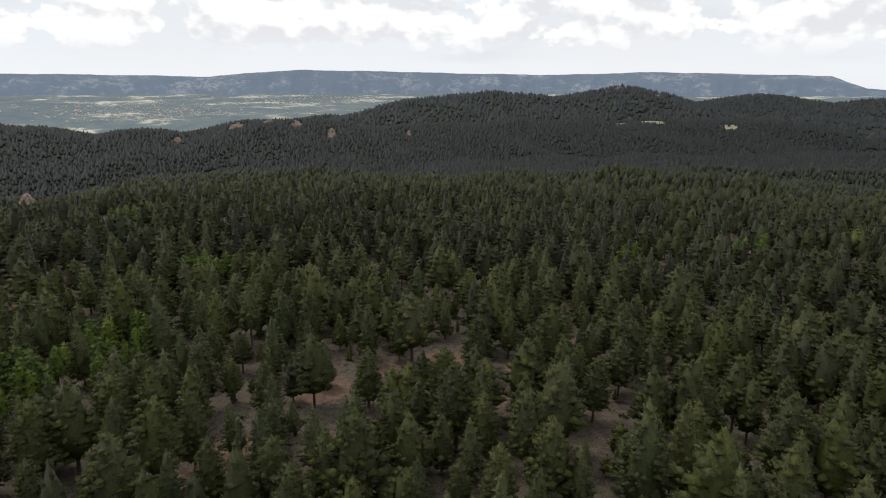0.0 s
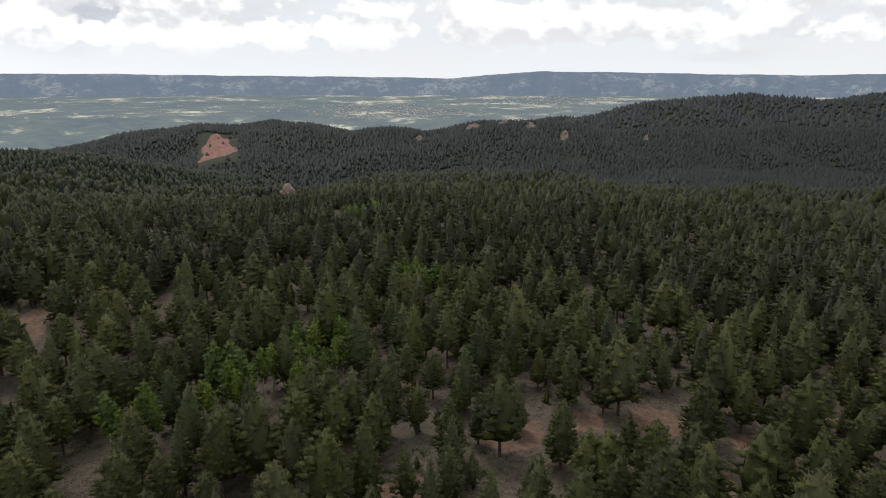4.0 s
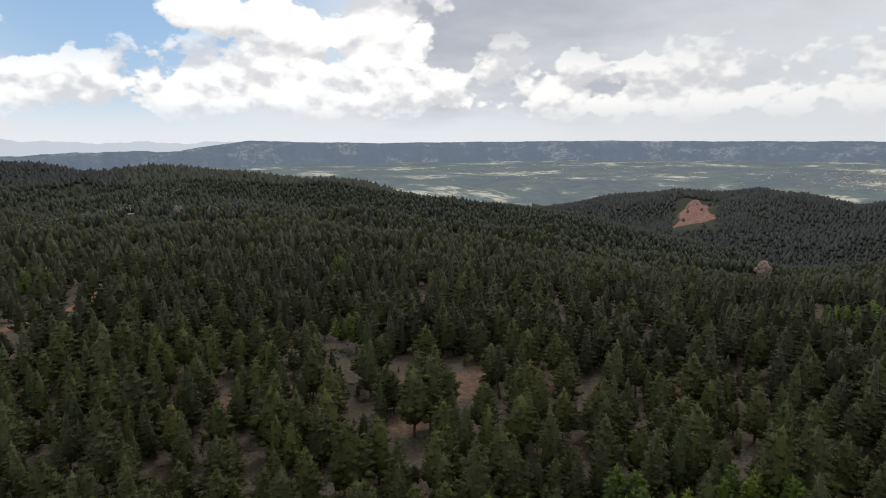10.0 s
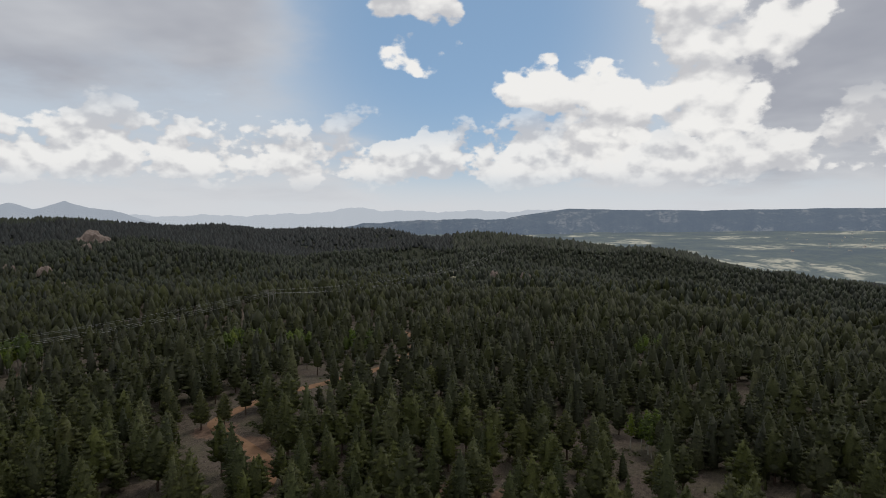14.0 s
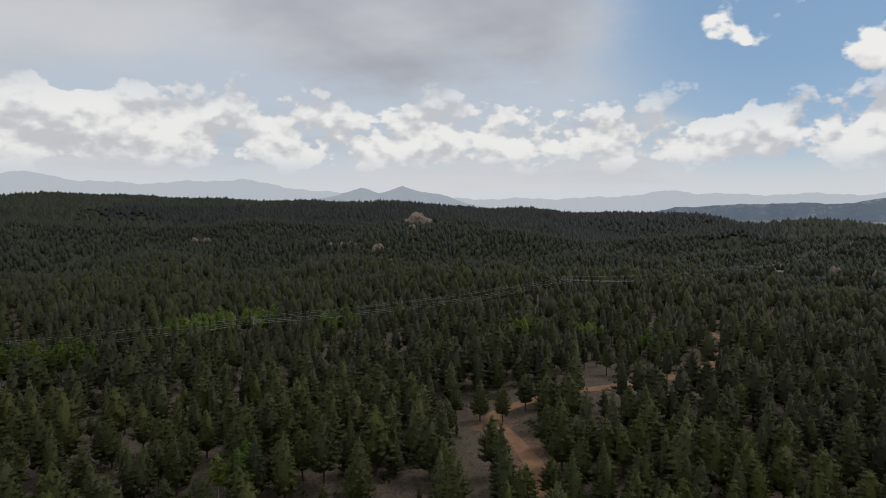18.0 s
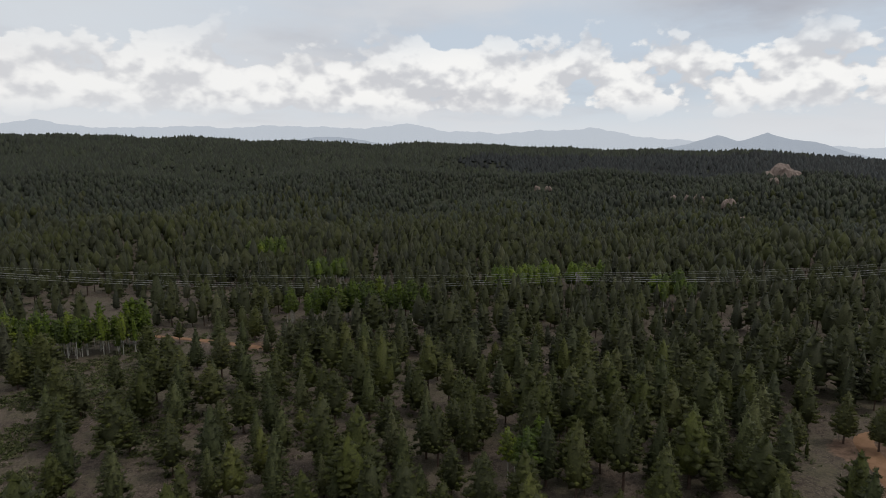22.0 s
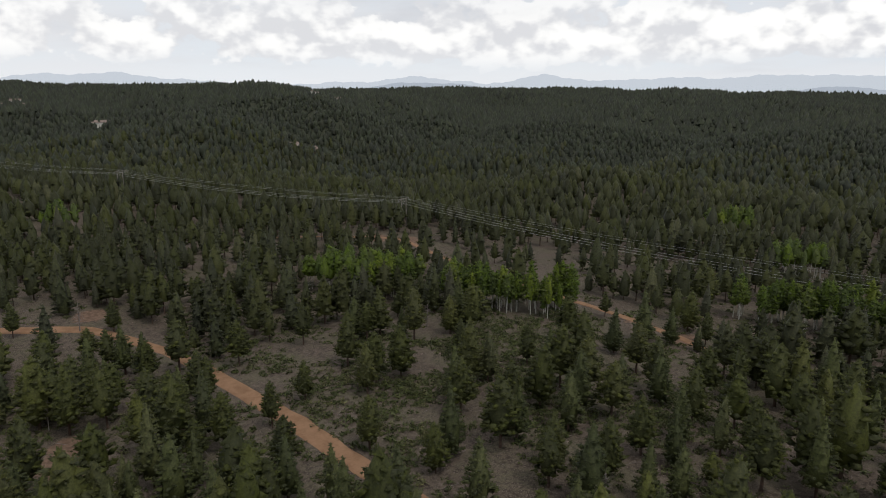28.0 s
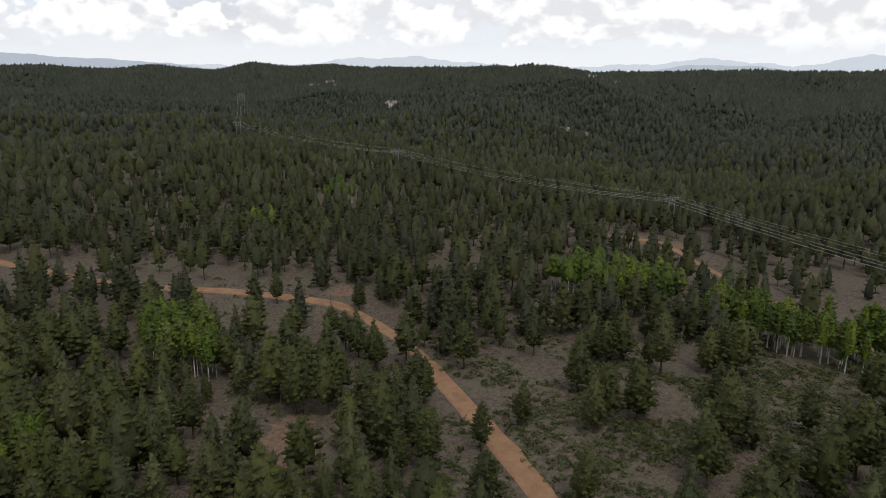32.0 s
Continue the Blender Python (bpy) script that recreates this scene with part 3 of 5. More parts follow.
def outcrop(name, label, x, y, blocks, seed, mat, sink=1.0):
    """A pile of granite blocks, each a part of the outcrop."""
    e = new(name)
    e.location = (x, y, float(height(x, y)) - sink)
    rnd = random.Random(seed)
    for i, (dx, dy, dz, sx, sy, sz) in enumerate(blocks):
        b = noisy_rock("block", (sx, sy, sz), seed + i * 1.7, mat, e)
        b.location = (dx, dy, dz)
        b.rotation_euler = (rnd.uniform(-0.15, 0.15), rnd.uniform(-0.15, 0.15), rnd.uniform(0, 6))
    tagged(e, label, "rock outcrop")
    return e


outcrop("granite_boulder", "big tan weathered granite boulder among pines", -351, 540, [(0, 0, 5, 5.5, 5, 6.5), (4.5, 1, 3, 3.6, 3.6, 5), (-4, -1, 3, 3.8, 4, 4), (1, -4, 2, 5, 3, 4), (-1, 2, 9, 3.2, 3, 3.4)], 3, M_BOULDER, -3)
outcrop("granite_dome", "pale granite dome standing on a wooded ridge", -843, -363, [(0, 0, 4, 15, 13, 17), (-11, 9, 2, 11, 11, 12), (11, -11, 1, 11, 10, 11), (18, 16, -8, 9, 10, 7), (30, 6, -14, 8, 12, 7)], 11, M_GRANITE, 3)
RND = random.Random(5)
ROCKS = [(-12, -109), (-14, -111), (-645, -312), (-655, -360), (-662, -352), (-648, -372), (-622, -548), (-630, -536), (-1085, -226), (-1075, -205), (-1060, -190), (-760, -330), (-235, 152), (-230, 148),
             (126, -640), (118, -650), (134, -632), (-560, -250), (-590, -262), (-700, 120), (-690, 150), (-480, 330)]
for x, y in ROCKS:
    s = RND.uniform(2.6, 4.6) if x < -300 or x > 0 else (0.35 if y < -100 and x > -20 else 1.3)
    outcrop("rock_outcrop", "small pale granite outcrop between pines", x, y,
            [(RND.uniform(-1, 1) * s * i, RND.uniform(-1, 1) * s * i, 1.0 + s * 0.6, s * RND.uniform(0.6, 1.1), s * RND.uniform(0.6, 1.1), s * RND.uniform(1.0, 1.8)) for i in range(3)], x * 0.37, M_GRANITE, 1)


CLIFFS = [(38.25, 1450, 3.5, 245), (16.2, 1470, 1.5, 60), (13.6, 1480, 1.2, 45), (11.2, 1470, 1.0, 50), (8.2, 1440, 0.9, 60), (340.6, 2240, 1.4, 80), (344.0, 2260, 1.0, 40), (20.9, 1400, 0.8, 40), (1.5, 1500, 0.5, 40)]


def rock_face(name, label, az, r, width, depth, mat, seed):
    """Bare rock laid open on the flank of a hill, rough and ragged at its edges."""
    cols, rows = 44, 30
    u = np.linspace(-1, 1, cols)[None, :] * np.ones((rows, 1))
    v = np.linspace(-1, 1, rows)[:, None] * np.ones((1, cols))
    half = 1.0 - 0.28 * (v + 1) + 0.12 * np.sin(v * 5 + seed)
    A = az - u * half * width / 2 + 0.1 * width * (v + 1) * 0.5
    R = r + v * depth / 2 * (1 - 0.3 * u * u) + u * depth * 0.08
    x, y = bearing(A, R)
    z = height(x, y)
    dent = np.array([noise.fractal(Vector((a * 0.06, b * 0.06, c * 0.03 + seed)), 1.0, 2.0, 5) for a, b, c in zip(x.ravel(), y.ravel(), z.ravel())]).reshape(x.shape)
    rim = np.maximum(np.abs(u), np.abs(v))
    z = z + 3.2 + 3.5 * dent - 7 * sstep(0.82, 1.0, rim + 0.12 * dent)
    ob = link_mesh(name, np.stack([x, y, z], -1).reshape(-1, 3), grid_faces(rows, cols), [mat], None, False)
    tagged(ob, label, "cliff", kind="structure")


for i, (az, r, wd, dp) in enumerate(CLIFFS):
    rock_face("cliff", "bare brick-red sandstone cliff face on a wooded hillside" if i == 0 else "brownish bare rock on a wooded ridge", az, r, wd, dp, M_CLIFF if i == 0 else M_BROWN, i * 3.7)


# ---- roads ----
def ribbon(name, label, pts, width, mat, lift=0.14, seed=0):
    """A dirt track along a smooth line, with worn wheel ruts and ragged edges."""
    P = np.array(pts, float)
    d = np.concatenate([[0], np.cumsum(np.hypot(*np.diff(P, axis=0).T))])
    s = np.arange(0, d[-1], 1.5)
    ker = np.hanning(9) / np.hanning(9).sum()
    x, y = (np.convolve(np.pad(np.interp(s, d, P[:, k]), 4, mode="edge"), ker, "valid") for k in (0, 1))
    tx, ty = np.gradient(x), np.gradient(y)
    n = np.hypot(tx, ty)
    nx, ny = -ty / n, tx / n
    rs = np.random.RandomState(seed)
    across = np.array([-1.06, -0.8, -0.45, 0, 0.45, 0.8, 1.06])
    dip = np.array([-0.30, 0.02, -0.04, 0.05, -0.04, 0.02, -0.30])
    rows = []
    for a, h in zip(across, dip):
        wob = np.convolve(rs.normal(0, 1, len(s) + 6), np.hanning(7) / 3, "valid")[:len(s)] * (0.11 if abs(a) > 0.7 else 0.02)
        wx = (a + wob) * width / 2 * (1 + 0.12 * np.sin(s * 0.05 + seed))
        px, py = x + nx * wx, y + ny * wx
        rows.append(np.stack([px, py, height(px, py) + lift + h], -1))
    ob = link_mesh(name, np.concatenate(rows), grid_faces(len(across), len(s)), [mat], None, True)
    tagged(ob, label, "dirt road", kind="structure")


ribbon("road", "narrow orange-tan dirt road winding through open pines",
       [(205, -112), (160, -121), (136, -123), (108, -125), (86, -134), (70, -142), (50, -148), (40, -151), (26, -147), (10, -140), (-5, -129), (-17, -118), (-26, -110), (-37, -101), (-49, -90), (-60, -81), (-69, -73), (-84, -58), (-104, -36), (-125, -18), (-150, 4), (-168, 12)], 4.6, M_ROAD, seed=1)
ribbon("road_2", "orange dirt road bending between dense pines",
       [(-166, 12), (-171, 12), (-180, 9), (-190, 1), (-198, -6), (-206, -12), (-218, -6), (-231, 4), (-240, 13), (-254, 22), (-270, 31), (-284, 38), (-320, 44), (-352, 42), (-372, 36), (-392, 30), (-420, 20)], 4.6, M_ROAD, seed=2)
ribbon("road_3", "faint dirt track crossing the open slope",
       [(40, -262), (-10, -267), (-32, -271), (-43, -259), (-58, -242), (-78, -212), (-99, -184), (-116, -168), (-128, -153), (-134, -140)], 2.6, M_ROAD, seed=3)
ROAD_LINES = [[(160, -121), (108, -125), (70, -142), (40, -151), (10, -140), (-17, -118), (-49, -90), (-69, -73), (-104, -36), (-150, 4), (-180, 9), (-206, -12), (-231, 4), (-284, 38), (-352, 42), (-392, 30)],
              [(-10, -267), (-32, -271), (-58, -242), (-99, -184), (-128, -153)]]


def road_gap(x, y):
    d = np.full(np.shape(x), 1e9)
    for line in ROAD_LINES:
        for (ax, ay), (bx, by) in zip(line[:-1], line[1:]):
            d = np.minimum(d, seg(x, y, (ax, ay, 0), (bx, by, 0))[0])
    return d


# ---- trees ----
def sprays(rs, centres, out, n, size, spread, slim=0.42):
    """n small needle sprays about each clump centre, reaching outwards and up."""
    c = np.repeat(centres, n, 0)
    o = np.repeat(out, n, 0)
    sp = np.repeat(spread, n)[:, None]
    c = c + rs.normal(0, 0.5, c.shape) * np.array([1, 1, 0.55]) * sp
    a = o * 0.8 + np.array([0, 0, 0.35]) + rs.normal(0, 0.6, c.shape)
    a /= np.linalg.norm(a, axis=1, keepdims=True) + 1e-9
    nrm = o * 0.4 + np.array([0, 0, 0.8]) + rs.normal(0, 0.5, c.shape)
    b = np.cross(nrm, a)
    b /= np.linalg.norm(b, axis=1, keepdims=True) + 1e-9
    k = size * rs.uniform(0.65, 1.35, (len(c), 1))
    tri = np.stack([c + a * k, c - a * k * 0.6 + b * k * slim, c - a * k * 0.6 - b * k * slim], 1)
    tri += rs.normal(0, 0.1, tri.shape) * k[:, None]
    return tri.reshape(-1, 3)


def outline(rs, kind):
    """Foot, greatest radius and a function for the radius up a crown of a tree one metre high."""
    if kind == "pine":
        lo, R, p, q = rs.uniform(0.16, 0.33), rs.uniform(0.20, 0.27), rs.uniform(0.40, 0.62), 0.66
    elif kind == "fir":
        lo, R, p, q = rs.uniform(0.07, 0.16), rs.uniform(0.18, 0.23), rs.uniform(0.56, 0.78), 0.76
    else:
        lo, R, p, q = rs.uniform(0.32, 0.48), rs.uniform(0.16, 0.21), 0.42, 0.55
    return lo, R, lambda u: R * 1.12 * np.clip(1 - u, 0, 1) ** p * np.minimum(1, q + 2.2 * u)


def hull(rs, kind, sides, rings, fill=0.86, ragged=0.12):
    """The close-needled body of a crown: an uneven egg or cone of foliage in shallow tiers, one metre high."""
    lo, R, prof = outline(rs, kind)
    u = np.linspace(0, 1, rings + 1) ** 0.9
    lop, turn = rs.uniform(0.0, 0.16), rs.uniform(0, 6)
    lump, skew = rs.uniform(0.05, 0.12), rs.uniform(0, 6)
    ring = []
    for i in range(rings):
        th = np.arange(sides) * 2 * np.pi / sides + rs.uniform(0, 1)
        r = prof(u[i]) * fill * rs.uniform(1 - ragged, 1 + ragged, sides) * (1 + lop * np.sin(th + turn) + lump * np.sin(3 * th + skew + 5 * u[i]))
        h = lo + (0.97 - lo) * u[i] + rs.normal(0, 0.02, sides)
        ring.append(np.stack([r * np.cos(th), r * np.sin(th), h], -1))
    tip = np.array([rs.normal(0, 0.01), rs.normal(0, 0.01), 0.985])
    tri = []
    for a, b in zip(ring[:-1], ring[1:]):
        for j in range(sides):
            k = (j + 1) % sides
            tri += [a[j], a[k], b[j], a[k], b[k], b[j]]
    for j in range(sides):
        tri += [ring[-1][j], ring[-1][(j + 1) % sides], tip]
    foot = np.array([0, 0, lo + 0.06])
    if sides > 6:
        for j in range(sides):
            tri += [ring[0][(j + 1) % sides], ring[0][j], foot]
    return np.array(tri)


def lean(v):
    """Which way the foliage at a place of a crown, one metre high, mostly faces: outwards and up."""
    d = np.stack([v[:, 0] / 0.27, v[:, 1] / 0.27, 0.32 + 1.4 * (v[:, 2] - 0.4)], -1)
    return d / (np.linalg.norm(d, axis=1, keepdims=True) + 1e-6)


BALL = np.array([(1, 0, 0), (0, 1, 0), (-1, 0, 0), (0, -1, 0), (0, 0, 1), (0, 0, -1)], float)
BALL_FACES = np.array([(0, 1, 4), (1, 2, 4), (2, 3, 4), (3, 0, 4), (1, 0, 5), (2, 1, 5), (3, 2, 5), (0, 3, 5)])


def boughs(rs, kind, n, per, size, spread):
    """n boughs in loose whorls, each a tuft of needles reaching outwards, with small sprays standing out of it."""
    lo, R, prof = outline(rs, kind)
    u = np.linspace(0, 1, 200)
    w = np.cumsum(prof(u) + 0.015)
    u = np.interp((np.arange(n) + rs.uniform(0.1, 0.9, n)) / n, w / w[-1], u)
    tiers = rs.randint(7, 10)
    u = u + 0.35 / tiers * np.sin(u * tiers * 2 * np.pi) / 2
    th = np.arange(n) * 2.39996 + rs.normal(0, 0.35, n)
    lop, turn, f = rs.uniform(0.0, 0.18), rs.uniform(0, 6), rs.uniform(4, 9)
    inner = {"pine": 0.74, "fir": 0.78, "aspen": 0.4}[kind]
    reach = prof(u) * rs.uniform(inner, 1.08, n) * (1 + lop * np.sin(th + turn) + 0.12 * np.sin(2 * th + f * u + turn))
    pad = R * spread * rs.uniform(0.7, 1.25, n) * (0.6 + 0.4 * prof(u) / R)
    reach = np.maximum(reach - pad * 0.7, 0)
    c = np.stack([reach * np.cos(th), reach * np.sin(th), lo + (0.95 - lo) * u + rs.normal(0, 0.012, n)], -1)
    out = np.stack([np.cos(th), np.sin(th), np.full(n, {"pine": 0.35, "fir": 0.0, "aspen": 0.4}[kind])], -1)
    c, out, pad = np.concatenate([c, [[0, 0, 0.95]]]), np.concatenate([out, [[0, 0, 1.0]]]), np.concatenate([pad, [R * 0.13]])
    ca, sa = out[:, 0] / np.hypot(out[:, 0], out[:, 1] + 1e-6), out[:, 1] / np.hypot(out[:, 0], out[:, 1] + 1e-6)
    flat = {"pine": 0.68, "fir": 0.5, "aspen": 0.85}[kind]
    ball = (BALL[None] * rs.uniform(0.7, 1.05, (n + 1, 6, 1)) + rs.normal(0, 0.1, (n + 1, 6, 3))) * pad[:, None, None] * np.array([1.3, 0.95, flat])
    ball = np.stack([ball[..., 0] * ca[:, None] - ball[..., 1] * sa[:, None], ball[..., 0] * sa[:, None] + ball[..., 1] * ca[:, None], ball[..., 2] + 0.25 * out[:, 2:3] * ball[..., 0]], -1)
    tris = (ball + c[:, None])[:, BALL_FACES].reshape(-1, 3)
    face = (ball / pad[:, None, None] + 0.3 * out[:, None] + np.array([0, 0, 0.25]))[:, BALL_FACES].reshape(-1, 3)
    if per:
        k = (n + 1) * per
        c, o, pad = np.repeat(c, per, 0), np.repeat(out, per, 0), np.repeat(pad, per)[:, None]
        d = rs.normal(0, 1, (k, 3)) + o * 0.7 + np.array([0, 0, 0.4])
        d /= np.linalg.norm(d, axis=1, keepdims=True)
        q = c + (d + 0.3 * o) * pad * np.array([1, 1, flat]) * rs.uniform(0.75, 1.08, (k, 1))
        ax = d * 0.7 + o * 0.5 + np.array([0, 0, 0.4]) + rs.normal(0, 0.3, (k, 3))
        ax /= np.linalg.norm(ax, axis=1, keepdims=True)
        b = np.cross(ax, rs.normal(0, 0.6, (k, 3)) + d + np.array([0, 0, 0.6]))
        b /= np.linalg.norm(b, axis=1, keepdims=True) + 1e-9
        z = size * rs.uniform(0.6, 1.3, (k, 1))
        tris = np.concatenate([tris, np.stack([q + ax * z, q - ax * z * 0.5 + b * z * 0.5, q - ax * z * 0.5 - b * z * 0.5], 1).reshape(-1, 3)])
        face = np.concatenate([face, np.repeat(d + 0.3 * o + np.array([0, 0, 0.2]), 3, 0)])
    face /= np.linalg.norm(face, axis=1, keepdims=True) + 1e-6
    return tris, face + 0.7 * lean(tris)


def crown_tris(seed, kind, sides, rings, fill, n, per, size, spread=0.22, unit=12.5):
    rs = np.random.RandomState(seed)
    core = hull(rs, kind, sides, rings, fill, 0.12 if n else 0.24)
    if not n:
        return core, lean(core)
    tri, face = boughs(np.random.RandomState(seed), kind, n, per, size / unit, spread)
    tri, face = np.concatenate([core, tri]), np.concatenate([lean(core), face])
    tri[:, 2] = np.clip(tri[:, 2], 0.03, 1.06)
    return tri, face


def trunk_arrays(seed, kind, sides, limbs, unit=11.0):
    """A tapered, slightly leaning bole with limbs, one metre high."""
    rs = np.random.RandomState(seed)
    V, F = [], []

    def tube(p, q, r0, r1, k, steps=1):
        base = sum(len(a) for a in V)
        p, q = np.array(p), np.array(q)
        ax = (q - p) / np.linalg.norm(q - p)
        a = np.cross(ax, [0.3, 0.9, 0.2])
        a /= np.linalg.norm(a)
        b = np.cross(ax, a)
        t = np.arange(k) * 2 * np.pi / k
        for i in range(steps + 1):
            f = i / steps
            m = p + (q - p) * f + (rs.normal(0, 0.004, 3) if 0 < i < steps else 0)
            V.append(m + (r0 + (r1 - r0) * f) * (np.cos(t)[:, None] * a + np.sin(t)[:, None] * b))
            if i:
                s = base + (i - 1) * k
                for j in range(k):
                    F.append((s + j, s + (j + 1) % k, s + k + j))
                    F.append((s + (j + 1) % k, s + k + (j + 1) % k, s + k + j))

    r = (0.020 if kind != "aspen" else 0.013)
    top = 0.93 if kind != "snag" else 1.0
    tube((0, 0, -0.03), (rs.normal(0, 0.012), rs.normal(0, 0.012), top), r, 0.003, sides, 4 if sides > 4 else 1)
    for i in range(limbs):
        h = rs.uniform(0.25, 0.85)
        th = i * 2.4 + rs.uniform(0, 0.5)
        ln = {"pine": 0.19 * (1.05 - h), "fir": 0.17 * (1.05 - h), "aspen": 0.10, "snag": 0.24 * (1.05 - h)}[kind] + 0.03
        rise = {"pine": 0.25, "fir": -0.1, "aspen": 0.9, "snag": 0.1}[kind]
        tube((0, 0, h), (ln * math.cos(th), ln * math.sin(th), h + ln * rise), 0.0055, 0.0015, 3)
    return np.concatenate(V), np.array(F)


def rough_cone(seed, tiers, sides, kind):
    """A far conifer: a few ragged skirts."""
    rs = np.random.RandomState(seed)
    tri = []
    for i in range(tiers):
        f = i / tiers
        z0, z1 = 0.14 + 0.8 * f, min(1.0, 0.14 + 0.8 * f + 1.15 / tiers + 0.12)
        r = (0.50 if kind == "pine" else 0.2) * (1 - f) ** (0.55 if kind == "pine" else 0.8)
        th = np.arange(sides) * 2 * np.pi / sides + rs.uniform(0, 6)
        rr = r * rs.uniform(0.65, 1.25, sides)
        ring = np.stack([rr * np.cos(th), rr * np.sin(th), z0 + rs.normal(0, 0.05, sides)], -1)
        tip = np.array([rs.normal(0, 0.02), rs.normal(0, 0.02), z1])
        for j in range(sides):
            tri += [ring[j], ring[(j + 1) % sides], tip]
    return np.array(tri)


def tree_cover(x, y):
    """Share of the ground's tree places that are filled."""
    r = np.hypot(x - OX, y - OY)
    az = np.degrees(np.arctan2(-(x - OX), y - OY)) % 360
    v = 0.86 + 0.3 * np.sin(x * 0.037 + 2 * np.sin(y * 0.021)) * np.sin(y * 0.043 + 1.3 * np.sin(x * 0.017))
    v = np.where((r < 230) & ((az < 100) | (az > 286)), v * 0.5 + 0.5, v)
    for cx, cy, rx, ry, left in THIN:
        d = np.hypot((x - cx) / rx, (y - cy) / ry)
        v = np.where(d < 1.25, v * (left + (1 - left) * sstep(0.7, 1.25, d)), v)
    v = v * (1 - blotch(x, y, BARE, 0.3)) * (1 - 0.93 * blotch(x, y, MEADOW, 0.3))
    v = v * (1 - sstep(215, 240, az) * (1 - sstep(240, 262, az)) * 0.15)
    lane = road_gap(x, y)
    v = np.where(lane < 3.4, 0, np.where((lane < 11) & (y < 0), v * 0.45, v))
    for ca, cr, wd, dp in CLIFFS:
        turn = (az - ca + 180) % 360 - 180
        v = np.where((np.abs(turn) < wd * 0.5) & (r - cr < dp * 0.48) & (r - cr > dp * -0.72), v * 0.03, v)
    v = np.where(np.hypot(x + 340, y - 508) < 36, 0, v)
    v = np.where(np.hypot(x + 835, y + 358) < 24, 0, v)
    for cx, cy, cr, _ in ASPEN:
        gone = np.hypot(x - cx, y - cy)
        v = np.where(gone < cr + 1, v * 0.1, np.where((gone < cr + 9) & (cr > 7), v * 0.45, v))
    for cx, cy in ROCKS[2:]:
        v = np.where(np.hypot(x - cx, y - cy) < (11 if cx < -300 else 4), 0, v)
    hidden = (az > 252) & (az < 300) & (r > 160)
    return np.where(hidden, v * 0.25, v)


def scatter(seed, r0, r1, step, az0=0, az1=360):
    rs = np.random.RandomState(seed)
    k = int(r1 / step) + 1
    gx, gy = np.meshgrid(np.arange(-k, k + 1) * step, np.arange(-k, k + 1) * step)
    gx, gy = gx.ravel() + rs.uniform(-0.48, 0.48, gx.size) * step, gy.ravel() + rs.uniform(-0.48, 0.48, gx.size) * step
    r = np.hypot(gx, gy)
    az = np.degrees(np.arctan2(-gx, gy)) % 360
    keep = (r >= r0) & (r < r1) & (((az - az0) % 360) <= (az1 - az0))
    x, y = gx[keep] + OX, gy[keep] + OY
    keep = rs.uniform(0, 1, len(x)) < tree_cover(x, y)
    return x[keep], y[keep], rs


def woods(name, label, x, y, hgt, templates, mats, rs, category="forest", soft=True):
    """Many trees in one mesh: each a turned and scaled copy of a template (corners, material of each triangle)."""
    n = len(x)
    pick = rs.randint(0, len(templates), n)
    ang = rs.uniform(0, 2 * np.pi, n)
    tint = rs.uniform(0, 1, n)
    z = height(x, y) - 0.1
    fat = rs.uniform(0.85, 1.2, n)
    V, T, F, I, L, base = [], [], [], [], [], 0
    for k, (tv, tf, ti, *faces) in enumerate(templates):
        s = np.where(pick == k)[0]
        if not len(s):
            continue
        c, q = np.cos(ang[s])[:, None], np.sin(ang[s])[:, None]
        h, f = hgt[s][:, None], (hgt * fat)[s][:, None]
        px = (tv[:, 0] * c - tv[:, 1] * q) * f + x[s][:, None]
        py = (tv[:, 0] * q + tv[:, 1] * c) * f + y[s][:, None]
        pz = tv[:, 2] * h + z[s][:, None]
        V.append(np.stack([px, py, pz], -1).reshape(-1, 3))
        T.append(np.repeat(tint[s], len(tv)))
        tl = faces[0] if faces else np.zeros(tv.shape)
        L.append(np.stack([tl[:, 0] * c - tl[:, 1] * q, tl[:, 0] * q + tl[:, 1] * c, np.tile(tl[:, 2], (len(s), 1))], -1).reshape(-1, 3))
        F.append((tf[None] + (base + np.arange(len(s)) * len(tv))[:, None, None]).reshape(-1, 3))
        I.append(np.tile(ti, len(s)))
        base += len(tv) * len(s)
    ob = link_mesh(name, np.concatenate(V), np.concatenate(F), mats, np.concatenate(I), soft, {"tint": np.concatenate(T), "lean": np.concatenate(L)})
    return tagged(ob, label, category, kind="stuff")


def weld(tri, face=None):
    """Shared corners for a list of loose triangles, with the way that each faces."""
    v, first, inv = np.unique(np.round(tri, 5), axis=0, return_index=True, return_inverse=True)
    f = inv.reshape(-1, 3)
    return (v, f) if face is None else (v, f, face[first])


def template(seed, kind, shape, trunk_sides=0):
    tv, tf, tl = weld(*crown_tris(seed, kind, *shape))
    ti = np.zeros(len(tf), int)
    if trunk_sides:
        v, f = trunk_arrays(seed, kind, trunk_sides, 0)
        tf = np.concatenate([tf, f + len(tv)])
        tv = np.concatenate([tv, v])
        tl = np.concatenate([tl, np.zeros(v.shape)])
        ti = np.concatenate([ti, np.ones(len(f), int)])
    return tv, tf, ti, tl


